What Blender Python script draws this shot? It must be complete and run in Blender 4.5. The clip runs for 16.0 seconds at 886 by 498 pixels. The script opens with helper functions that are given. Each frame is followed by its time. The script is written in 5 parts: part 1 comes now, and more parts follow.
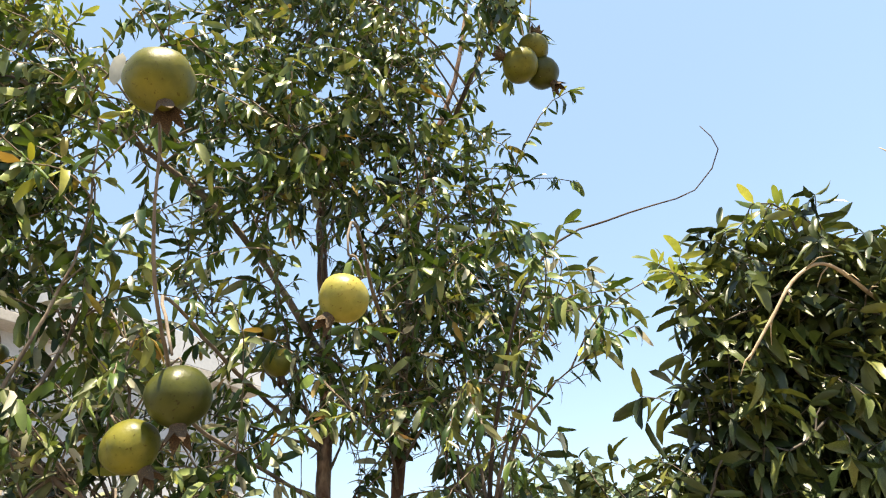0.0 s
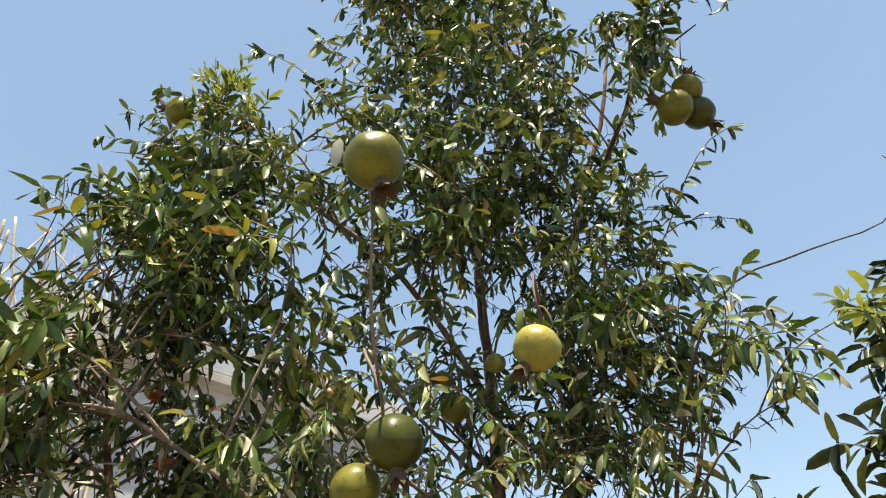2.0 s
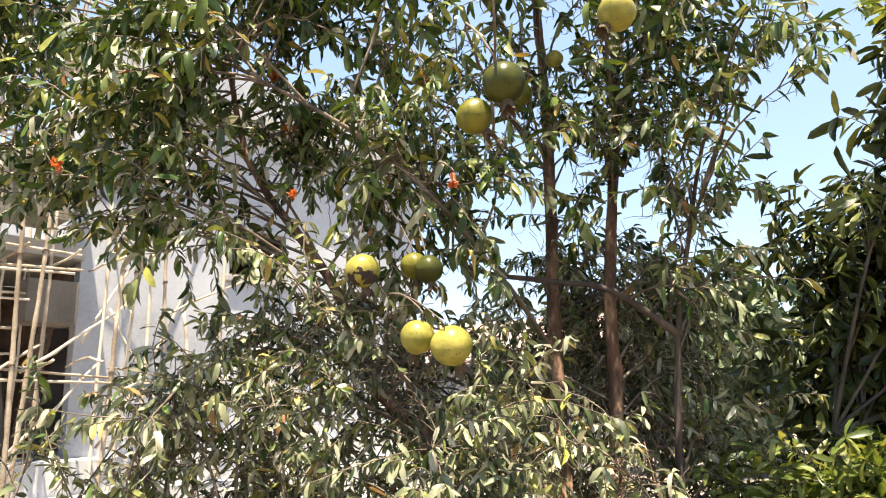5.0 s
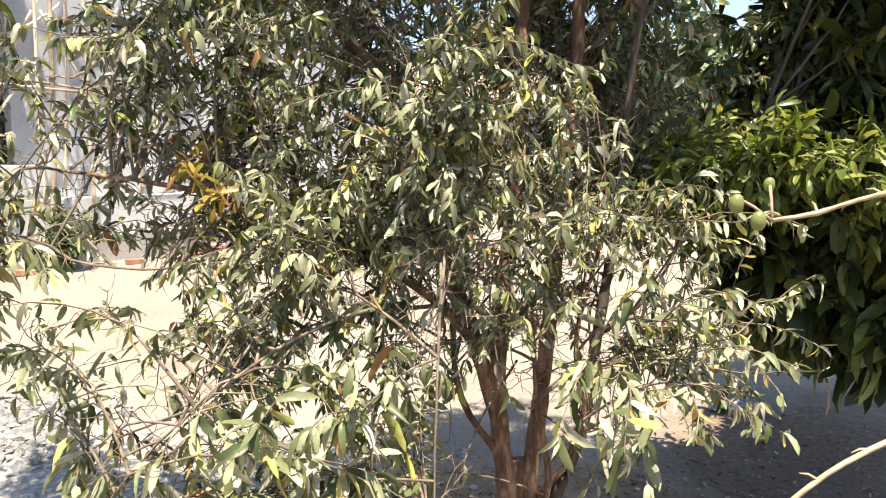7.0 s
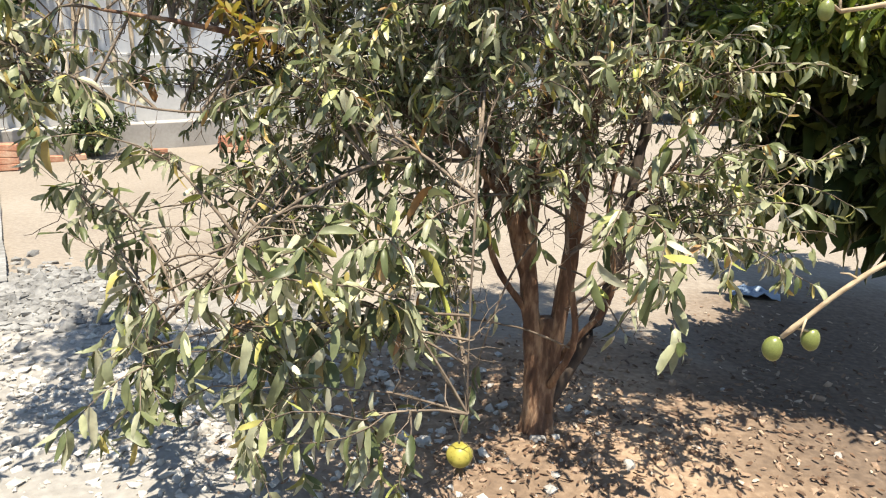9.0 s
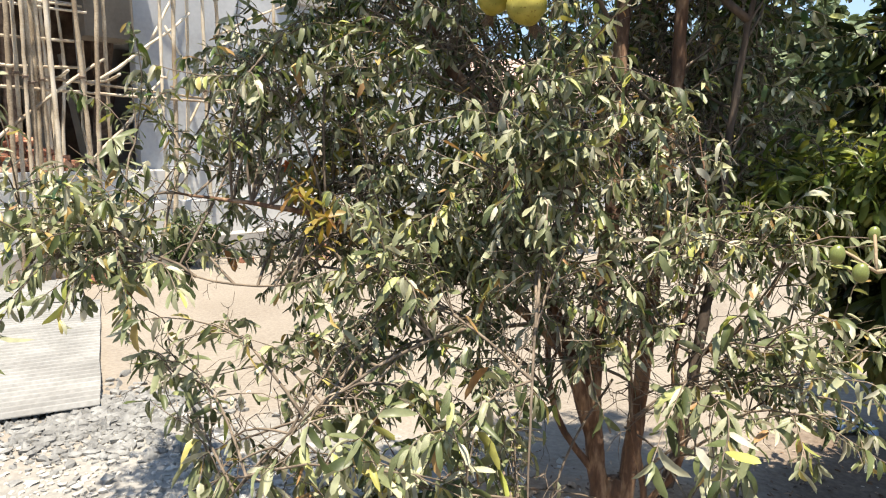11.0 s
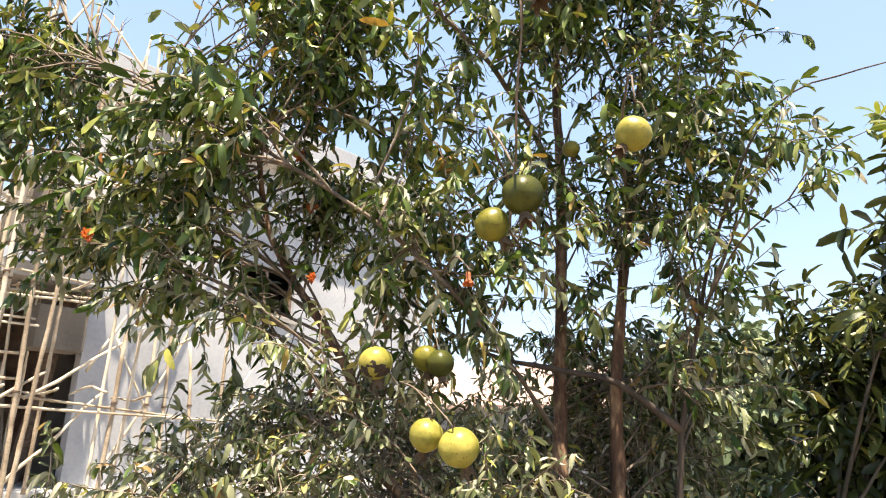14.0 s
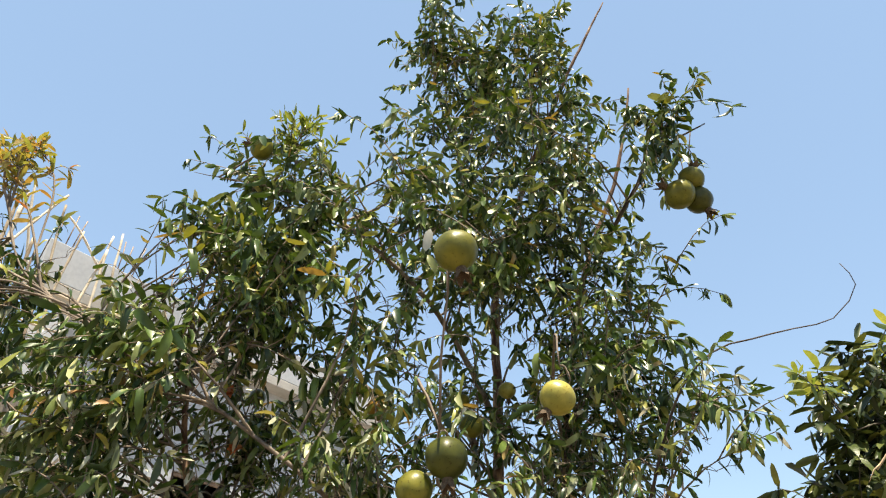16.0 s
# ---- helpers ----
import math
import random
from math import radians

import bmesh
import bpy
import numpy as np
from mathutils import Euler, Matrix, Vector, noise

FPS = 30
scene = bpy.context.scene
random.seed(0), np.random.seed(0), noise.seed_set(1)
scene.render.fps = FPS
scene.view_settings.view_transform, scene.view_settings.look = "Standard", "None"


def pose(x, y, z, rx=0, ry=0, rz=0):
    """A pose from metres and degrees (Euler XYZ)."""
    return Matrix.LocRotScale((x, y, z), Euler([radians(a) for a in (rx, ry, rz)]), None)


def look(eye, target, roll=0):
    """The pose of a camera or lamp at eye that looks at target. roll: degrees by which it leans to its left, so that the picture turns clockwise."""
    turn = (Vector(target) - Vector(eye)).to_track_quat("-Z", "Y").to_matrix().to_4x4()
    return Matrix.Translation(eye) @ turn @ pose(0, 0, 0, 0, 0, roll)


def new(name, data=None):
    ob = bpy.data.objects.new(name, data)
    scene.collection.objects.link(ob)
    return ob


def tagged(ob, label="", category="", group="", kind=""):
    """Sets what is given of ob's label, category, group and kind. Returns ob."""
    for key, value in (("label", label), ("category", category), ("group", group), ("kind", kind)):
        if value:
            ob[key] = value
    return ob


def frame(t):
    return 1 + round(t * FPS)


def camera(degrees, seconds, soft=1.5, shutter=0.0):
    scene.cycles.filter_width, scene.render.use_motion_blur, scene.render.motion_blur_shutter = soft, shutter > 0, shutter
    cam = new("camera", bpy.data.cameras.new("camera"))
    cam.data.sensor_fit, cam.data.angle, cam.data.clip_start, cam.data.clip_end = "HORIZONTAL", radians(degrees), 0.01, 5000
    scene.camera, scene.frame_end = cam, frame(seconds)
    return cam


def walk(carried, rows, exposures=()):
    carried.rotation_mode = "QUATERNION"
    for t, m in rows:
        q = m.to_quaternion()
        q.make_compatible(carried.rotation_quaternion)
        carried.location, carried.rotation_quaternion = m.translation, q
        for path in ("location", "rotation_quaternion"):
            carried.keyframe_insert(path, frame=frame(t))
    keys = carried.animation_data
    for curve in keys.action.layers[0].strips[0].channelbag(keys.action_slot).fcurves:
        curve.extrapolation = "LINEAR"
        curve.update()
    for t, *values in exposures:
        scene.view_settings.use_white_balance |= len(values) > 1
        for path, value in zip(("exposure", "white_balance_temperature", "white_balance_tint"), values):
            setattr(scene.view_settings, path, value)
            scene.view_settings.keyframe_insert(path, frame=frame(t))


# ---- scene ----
cam = camera(66.8, 16.0, soft=1.15)
PATH = [
    (0, (0.133, 0.118, 1.921), (0.078, 1.857, 2.908), -7.9),
    (0.5, (0.132, 0.083, 1.923), (0.143, 1.751, 3.025), -8.4),
    (1, (0.115, 0.095, 1.936), (0.093, 1.759, 3.046), -9.2),
    (1.5, (0.079, 0.071, 1.929), (-0.15, 1.695, 3.074), -6.2),
    (2, (0.048, 0.036, 1.911), (-0.356, 1.638, 3.037), -4.0),
    (2.5, (0.044, 0.089, 1.866), (-0.364, 1.766, 2.877), -3.2),
    (3, (0.069, 0.098, 1.832), (-0.378, 1.851, 2.684), -4.8),
    (3.2, (0.069, 0.093, 1.801), (-0.421, 1.869, 2.578), -4.9),
    (5.3, (-0.096, -0.312, 1.557), (-0.639, 1.571, 1.956), -2.3),
    (5.5, (-0.102, -0.335, 1.526), (-0.632, 1.564, 1.866), -3.0),
    (6, (-0.098, -0.339, 1.453), (-0.668, 1.57, 1.626), -2.1),
    (6.5, (-0.102, -0.337, 1.385), (-0.5, 1.622, 1.324), -0.6),
    (7, (-0.107, -0.344, 1.342), (-0.53, 1.592, 1.071), 0.7),
    (7.5, (-0.126, -0.364, 1.284), (-0.578, 1.543, 0.885), 1.5),
    (8, (-0.139, -0.392, 1.224), (-0.577, 1.505, 0.768), 1.6),
    (8.2, (-0.14, -0.396, 1.207), (-0.582, 1.493, 0.72), 1.7),
    (9.2, (-0.135, -0.395, 1.195), (-0.60, 1.48, 0.655), 1.6),
    (10.3, (-0.119, -0.387, 1.233), (-0.602, 1.492, 0.744), 1.4),
    (10.5, (-0.123, -0.391, 1.275), (-0.611, 1.5, 0.845), 1.7),
    (11, (-0.094, -0.382, 1.414), (-0.793, 1.47, 1.129), -0.0),
    (11.5, (-0.094, -0.365, 1.533), (-0.768, 1.517, 1.487), 2.3),
    (12, (-0.094, -0.358, 1.615), (-0.754, 1.522, 1.789), 3.8),
    (12.5, (-0.11, -0.336, 1.625), (-0.724, 1.554, 1.849), 2.3),
    (13, (-0.116, -0.322, 1.64), (-0.751, 1.55, 1.945), 1.1),
    (13.5, (-0.093, -0.336, 1.68), (-0.63, 1.534, 2.144), 1.0),
    (14, (-0.065, -0.338, 1.723), (-0.624, 1.495, 2.297), 1.1),
    (14.5, (-0.028, -0.356, 1.775), (-0.559, 1.427, 2.509), 2.1),
    (15, (-0.02, -0.373, 1.8), (-0.504, 1.38, 2.632), 3.1),
    (15.5, (-0.007, -0.372, 1.829), (-0.438, 1.321, 2.804), 2.3),
    (16, (0.008, -0.372, 1.834), (-0.374, 1.245, 2.949), 1.7),
]
EXPOSURES = [(0, 1.68, 7900, 7), (0.5, 1.48, 7800, 7), (1.5, 1.18, 7800, 6), (2.5, 1.28, 7800, 7), (3.2, 1.43, 7800, 8), (5.5, 1.83, 7700, 12), (6.5, 1.69, 7500, 12), (7.5, 1.56, 7400, 10), (8, 1.33, 7200, 8), (10.5, 1.23, 7200, 8), (11.5, 1.44, 7200, 9), (12.5, 1.71, 7600, 11), (13.5, 1.81, 7800, 12), (14.5, 1.71, 7900, 11), (15.5, 1.39, 7900, 8), (16, 1.34, 7700, 6)]
walk(cam, [(t, look(eye, target, roll)) for t, eye, target, roll in PATH], EXPOSURES)

# ---- light ----
SUN_DIR = Vector((0.09, -0.25, 0.964)).normalized()
world = bpy.data.worlds.new("world")
scene.world = world
world.use_nodes = True
wn, wl = world.node_tree.nodes, world.node_tree.links
wn.clear()
sky = wn.new("ShaderNodeTexSky")
sky.sky_type = "NISHITA"
sky.sun_disc = False
sky.sun_elevation = math.asin(SUN_DIR.z)
sky.sun_rotation = math.atan2(SUN_DIR.x, SUN_DIR.y)
sky.air_density, sky.dust_density, sky.ozone_density = 1.0, 0.25, 0.6
bg = wn.new("ShaderNodeBackground")
bg.inputs["Strength"].default_value = 0.12
wout = wn.new("ShaderNodeOutputWorld")
haze = wn.new("ShaderNodeMix")
haze.data_type = "RGBA"
haze.inputs["Factor"].default_value = 0.55
haze.inputs["B"].default_value = (1.24, 2.00, 3.42, 1)
wl.new(sky.outputs[0], haze.inputs["A"])
wl.new(haze.outputs["Result"], bg.inputs[0])
wl.new(bg.outputs[0], wout.inputs[0])

sun_data = bpy.data.lights.new("sun", "SUN")
sun_data.energy, sun_data.angle, sun_data.color = 5.0, radians(0.53), (1.0, 0.95, 0.87)
sun = new("sun", sun_data)
sun.matrix_world = look(SUN_DIR * 30, (0, 0, 0))


# ---- materials ----
def node_material(name):
    m = bpy.data.materials.new(name)
    m.use_nodes = True
    n = m.node_tree.nodes
    return m, n, m.node_tree.links, n["Principled BSDF"]


def ramp(n, stops):
    r = n.new("ShaderNodeValToRGB")
    e = r.color_ramp.elements
    while len(e) < len(stops):
        e.new(0.5)
    for k, (at, c) in enumerate(stops):
        e[k].position, e[k].color = at, (*c, 1)
    return r


def surface(name, stops, scale=6.0, rough=0.85, bump=0.3, fine=60.0, detail=6.0, bump_dist=0.01, spread=(1, 1, 1), metal=0.0, each=0.0):
    """A solid surface with colour that varies at two scales, and fine relief."""
    m, n, l, p = node_material(name)
    co = n.new("ShaderNodeTexCoord")
    mp = n.new("ShaderNodeMapping")
    mp.inputs["Scale"].default_value = spread
    l.new(co.outputs["Object"], mp.inputs[0])
    big, small = n.new("ShaderNodeTexNoise"), n.new("ShaderNodeTexNoise")
    big.inputs["Scale"].default_value, big.inputs["Detail"].default_value = scale, detail
    small.inputs["Scale"].default_value, small.inputs["Detail"].default_value = fine, 4
    for t in (big, small):
        l.new(mp.outputs[0], t.inputs["Vector"])
    mix = n.new("ShaderNodeMath")
    mix.operation = "MULTIPLY_ADD"
    mix.inputs[1].default_value = 0.35
    l.new(small.outputs[0], mix.inputs[0])
    sub = n.new("ShaderNodeMath")
    sub.operation = "SUBTRACT"
    sub.inputs[1].default_value = 0.175
    l.new(big.outputs[0], sub.inputs[0])
    l.new(sub.outputs[0], mix.inputs[2])
    r = ramp(n, stops)
    tone = mix
    if each:
        own, tone = n.new("ShaderNodeObjectInfo"), n.new("ShaderNodeMath")
        tone.operation = "MULTIPLY_ADD"
        tone.inputs[1].default_value = each
        l.new(own.outputs["Random"], tone.inputs[0])
        low = n.new("ShaderNodeMath")
        low.operation = "SUBTRACT"
        low.inputs[1].default_value = each / 2
        l.new(mix.outputs[0], low.inputs[0])
        l.new(low.outputs[0], tone.inputs[2])
    l.new(tone.outputs[0], r.inputs[0])
    l.new(r.outputs[0], p.inputs["Base Color"])
    p.inputs["Roughness"].default_value, p.inputs["Metallic"].default_value = rough, metal
    b = n.new("ShaderNodeBump")
    b.inputs["Strength"].default_value, b.inputs["Distance"].default_value = bump, bump_dist
    l.new(mix.outputs[0], b.inputs["Height"])
    l.new(b.outputs[0], p.inputs["Normal"])
    return m


def leaf_material(name, stops, rough=0.42, through_light=0.10, vary="Random Per Island"):
    """A thin leaf: gloss, vein relief and light that shines through; the colour differs from leaf to leaf."""
    m, n, l, p = node_material(name)
    if vary == "object":
        who = n.new("ShaderNodeObjectInfo").outputs["Random"]
    else:
        who = n.new("ShaderNodeNewGeometry").outputs["Random Per Island"]
    r = ramp(n, stops)
    l.new(who, r.inputs[0])
    co = n.new("ShaderNodeTexCoord")
    t = n.new("ShaderNodeTexNoise")
    t.inputs["Scale"].default_value, t.inputs["Detail"].default_value = 35, 5
    l.new(co.outputs["Object"], t.inputs["Vector"])
    hsv = n.new("ShaderNodeHueSaturation")
    val = n.new("ShaderNodeMapRange")
    val.inputs["From Min"].default_value, val.inputs["From Max"].default_value = 0.3, 0.7
    val.inputs["To Min"].default_value, val.inputs["To Max"].default_value = 0.75, 1.25
    l.new(t.outputs[0], val.inputs["Value"])
    l.new(val.outputs[0], hsv.inputs["Value"])
    l.new(r.outputs[0], hsv.inputs["Color"])
    l.new(hsv.outputs[0], p.inputs["Base Color"])
    p.inputs["Roughness"].default_value, p.inputs["Specular IOR Level"].default_value = rough, 0.32
    b = n.new("ShaderNodeBump")
    b.inputs["Strength"].default_value, b.inputs["Distance"].default_value = 0.25, 0.004
    l.new(t.outputs[0], b.inputs["Height"])
    l.new(b.outputs[0], p.inputs["Normal"])
    tr = n.new("ShaderNodeBsdfTranslucent")
    bright = n.new("ShaderNodeHueSaturation")
    bright.inputs["Hue"].default_value, bright.inputs["Saturation"].default_value, bright.inputs["Value"].default_value = 0.485, 1.15, 1.9
    l.new(hsv.outputs[0], bright.inputs["Color"])
    l.new(bright.outputs[0], tr.inputs["Color"])
    mix = n.new("ShaderNodeMixShader")
    mix.inputs[0].default_value = through_light
    l.new(p.outputs[0], mix.inputs[1])
    l.new(tr.outputs[0], mix.inputs[2])
    l.new(mix.outputs[0], n["Material Output"].inputs["Surface"])
    return m


POM_LEAF_STOPS = [(0.0, (0.015, 0.032, 0.009)), (0.35, (0.04, 0.073, 0.015)), (0.65, (0.083, 0.129, 0.026)), (0.84, (0.171, 0.198, 0.075)), (0.96, (0.236, 0.25, 0.05)), (1.0, (0.295, 0.198, 0.06))]
# Lower leaves: dust, plus extra paleness that stands in for stronger light.
DUSTY_LIT_STOPS = [(0.0, (0.041, 0.056, 0.022)), (0.2, (0.101, 0.121, 0.052)), (0.48, (0.192, 0.207, 0.116)), (0.72, (0.3, 0.3, 0.204)), (0.84, (0.432, 0.414, 0.319)), (0.92, (0.264, 0.291, 0.074)), (0.97, (0.336, 0.28, 0.101)), (1.0, (0.288, 0.162, 0.078))]
pom_leaf_mat = leaf_material("pomegranate_leaf", POM_LEAF_STOPS, rough=0.36, through_light=0.11)
dusty_lit_leaf_mat = leaf_material("dusty_lit_pomegranate_leaf", DUSTY_LIT_STOPS, rough=0.42, through_light=0.16)
dusty_lit_leaf_part_mat = leaf_material("dusty_lit_single_leaf", DUSTY_LIT_STOPS, rough=0.42, through_light=0.16, vary="object")
young_leaf_mat = leaf_material("young_leaf", [(0.0, (0.24, 0.16, 0.05)), (0.4, (0.27, 0.22, 0.06)), (0.8, (0.18, 0.20, 0.05)), (1.0, (0.25, 0.12, 0.05))], through_light=0.3)
MANGO_STOPS = [(0.0, (0.014, 0.024, 0.008)), (0.4, (0.034, 0.050, 0.014)), (0.75, (0.076, 0.094, 0.026)), (1.0, (0.17, 0.175, 0.045))]
FLUSH_STOPS = [(0.0, (0.055, 0.085, 0.020)), (0.5, (0.115, 0.152, 0.037)), (1.0, (0.21, 0.22, 0.06))]
flush_mat = leaf_material("mango_flush_leaf", FLUSH_STOPS, rough=0.36, through_light=0.3)
mango_leaf_mat = leaf_material("mango_leaf", MANGO_STOPS, rough=0.36, through_light=0.07)
mango_leaf_part_mat = leaf_material("mango_single_leaf", MANGO_STOPS, rough=0.36, through_light=0.07, vary="object")
shrub_leaf_mat = leaf_material("shrub_leaf", [(0.0, (0.03, 0.05, 0.018)), (0.6, (0.06, 0.085, 0.03)), (1.0, (0.12, 0.145, 0.05))], rough=0.5)
far_leaf_mat = leaf_material("far_leaf", [(0.0, (0.06, 0.09, 0.045)), (0.6, (0.10, 0.135, 0.07)), (1.0, (0.15, 0.18, 0.10))], rough=0.6)
bark_mat = surface("pomegranate_bark", [(0.28, (0.045, 0.023, 0.014)), (0.5, (0.125, 0.066, 0.039)), (0.7, (0.36, 0.23, 0.14))], scale=22, fine=110, bump=0.9, bump_dist=0.012, spread=(1, 1, 0.3), rough=0.9)
twig_mat = surface("twig_bark", [(0.3, (0.075, 0.055, 0.04)), (0.55, (0.16, 0.122, 0.09)), (0.8, (0.36, 0.29, 0.22))], scale=14, fine=80, bump=0.3, rough=0.85)
dark_bark_mat = surface("dark_bark", [(0.3, (0.035, 0.026, 0.022)), (0.6, (0.075, 0.055, 0.042)), (0.8, (0.14, 0.10, 0.08))], scale=16, fine=90, bump=0.7, spread=(1, 1, 0.4), rough=0.9)
mango_bark_mat = surface("mango_bark", [(0.3, (0.04, 0.034, 0.026)), (0.7, (0.11, 0.09, 0.07))], scale=12, bump=0.8)
def ground_material():
    """Pale sand; round the tree a ragged patch of brown soil, and grey rubble dust beside it."""
    m, n, l, p = node_material("sandy_ground")
    co = n.new("ShaderNodeTexCoord")
    def tex(scale, detail=8):
        t = n.new("ShaderNodeTexNoise")
        t.inputs["Scale"].default_value, t.inputs["Detail"].default_value = scale, detail
        l.new(co.outputs["Object"], t.inputs["Vector"])
        return t
    def patch(centre, size, ragged, grain=2.3):
        mp = n.new("ShaderNodeMapping")
        mp.vector_type = "POINT"
        mp.inputs["Location"].default_value = [-c / k for c, k in zip(centre, size)]
        mp.inputs["Scale"].default_value = [1 / k for k in size]
        l.new(co.outputs["Object"], mp.inputs[0])
        length = n.new("ShaderNodeVectorMath")
        length.operation = "LENGTH"
        l.new(mp.outputs[0], length.inputs[0])
        add = n.new("ShaderNodeMath")
        add.operation = "MULTIPLY_ADD"
        add.inputs[1].default_value = ragged
        l.new(tex(grain).outputs[0], add.inputs[0])
        l.new(length.outputs["Value"], add.inputs[2])
        rng = n.new("ShaderNodeMapRange")
        rng.inputs["From Min"].default_value, rng.inputs["From Max"].default_value = 1.25 + ragged * 0.5, 0.85 + ragged * 0.5
        l.new(add.outputs[0], rng.inputs["Value"])
        return rng.outputs[0]
    coarse, fine = tex(0.9), tex(38, 5)
    sand = ramp(n, [(0.3, (0.160, 0.132, 0.107)), (0.5, (0.215, 0.184, 0.152)), (0.7, (0.268, 0.235, 0.198))])
    soil = ramp(n, [(0.3, (0.15, 0.095, 0.06)), (0.5, (0.28, 0.19, 0.125)), (0.7, (0.42, 0.31, 0.21))])
    grey = ramp(n, [(0.3, (0.15, 0.140, 0.127)), (0.55, (0.23, 0.217, 0.199)), (0.75, (0.31, 0.293, 0.27))])
    # Soil colour darkened to stand in for the deep shade under the mango.
    shade_soil = ramp(n, [(0.3, (0.055, 0.038, 0.027)), (0.5, (0.115, 0.080, 0.056)), (0.7, (0.20, 0.148, 0.108))])
    both = n.new("ShaderNodeMath")
    both.operation = "MULTIPLY_ADD"
    both.inputs[1].default_value = 0.5
    l.new(fine.outputs[0], both.inputs[0])
    half = n.new("ShaderNodeMath")
    half.operation = "MULTIPLY"
    half.inputs[1].default_value = 0.5
    l.new(coarse.outputs[0], half.inputs[0])
    l.new(half.outputs[0], both.inputs[2])
    for r in (sand, soil, grey, shade_soil):
        l.new(both.outputs[0], r.inputs[0])
    last = sand.outputs[0]
    # The last patch is unseen dark ground behind the camera, added to cut bounce.
    for mask, c in ((patch((-1.7, 1.6, 0), (1.3, 1.0, 5), 0.9), grey), (patch((0.0, 1.75, 0), (1.1, 0.75, 5), 1.1), soil), (patch((1.35, 2.35, 0), (1.15, 1.35, 5), 0.9), shade_soil), (patch((2.0, -7.6, 0), (11.0, 7.6, 5), 2.2, 0.4), shade_soil)):
        mix = n.new("ShaderNodeMix")
        mix.data_type = "RGBA"
        l.new(mask, mix.inputs["Factor"])
        l.new(last, mix.inputs["A"])
        l.new(c.outputs[0], mix.inputs["B"])
        last = mix.outputs["Result"]
    l.new(last, p.inputs["Base Color"])
    p.inputs["Roughness"].default_value = 0.95
    b = n.new("ShaderNodeBump")
    b.inputs["Strength"].default_value, b.inputs["Distance"].default_value = 0.7, 0.02
    l.new(both.outputs[0], b.inputs["Height"])
    l.new(b.outputs[0], p.inputs["Normal"])
    return m


ground_mat = ground_material()
plaster_mat = surface("grey_plaster", [(0.25, (0.27, 0.282, 0.305)), (0.5, (0.37, 0.382, 0.405)), (0.75, (0.45, 0.458, 0.475))], scale=0.8, fine=18, bump=0.25, detail=8)
concrete_mat = surface("raw_concrete", [(0.25, (0.24, 0.22, 0.20)), (0.5, (0.33, 0.31, 0.285)), (0.75, (0.42, 0.40, 0.37))], scale=1.6, fine=30, bump=0.35)
plinth_mat = surface("whitish_plinth", [(0.25, (0.40, 0.40, 0.39)), (0.6, (0.50, 0.49, 0.48)), (0.8, (0.56, 0.55, 0.54))], scale=1.2, fine=25, bump=0.25)
bamboo_mat = surface("weathered_bamboo", [(0.25, (0.22, 0.165, 0.11)), (0.45, (0.42, 0.34, 0.245)), (0.6, (0.56, 0.48, 0.37)), (0.75, (0.64, 0.57, 0.47))], scale=3, fine=55, bump=0.4, spread=(1, 1, 1), rough=0.75, each=0.35)
brick_mat = surface("red_brick", [(0.2, (0.26, 0.10, 0.06)), (0.5, (0.42, 0.19, 0.115)), (0.8, (0.55, 0.37, 0.26))], scale=7, fine=60, bump=0.5, each=0.6)
steel_mat = surface("rusty_steel", [(0.3, (0.12, 0.08, 0.06)), (0.7, (0.28, 0.20, 0.15))], scale=20, rough=0.6, metal=0.3)
stone_mat = surface("pale_rubble", [(0.25, (0.24, 0.225, 0.205)), (0.5, (0.36, 0.34, 0.315)), (0.75, (0.48, 0.46, 0.43))], scale=11, fine=70, bump=0.5)


# ---- mesh helpers ----
class Soup:
    """Vertices and faces that are gathered and made into one mesh."""

    def __init__(self):
        self.v, self.f, self.n = [], [], 0

    def add(self, verts, faces):
        verts = np.asarray(verts, float)
        self.v.append(verts)
        self.f.extend([tuple(int(i) + self.n for i in f) for f in faces])
        self.n += len(verts)

    def mesh(self, name, mat, smooth=True):
        me = bpy.data.meshes.new(name)
        v = np.concatenate(self.v) if self.v else np.zeros((0, 3))
        me.from_pydata(v.tolist(), [], self.f)
        me.materials.append(mat)
        if smooth:
            me.polygons.foreach_set("use_smooth", [True] * len(me.polygons))
        me.update()
        return me


def thing(name, label, category, at=(0, 0, 0), group="", kind=""):
    ob = new(name)
    ob.location = at
    ob.empty_display_size = 0.05
    return tagged(ob, label, category, group, kind)


def part(name, data, parent, label="", kind="", at=None):
    ob = new(name, data)
    ob.parent = parent
    if at is not None:
        ob.matrix_local = at
    return tagged(ob, label, "", "", kind)


def spline(points, step=0.06):
    """Catmull-Rom through the points, about one sample a step."""
    p = [np.array(q, float) for q in points]
    p = [2 * p[0] - p[1]] + p + [2 * p[-1] - p[-2]]
    out = []
    for k in range(1, len(p) - 2):
        n = max(2, int(np.linalg.norm(p[k + 1] - p[k]) / step))
        for i in range(n):
            t = i / n
            out.append(0.5 * (2 * p[k] + (p[k + 1] - p[k - 1]) * t + (2 * p[k - 1] - 5 * p[k] + 4 * p[k + 1] - p[k + 2]) * t * t + (3 * p[k] - p[k - 1] - 3 * p[k + 1] + p[k + 2]) * t**3))
    out.append(p[-2])
    return np.array(out)


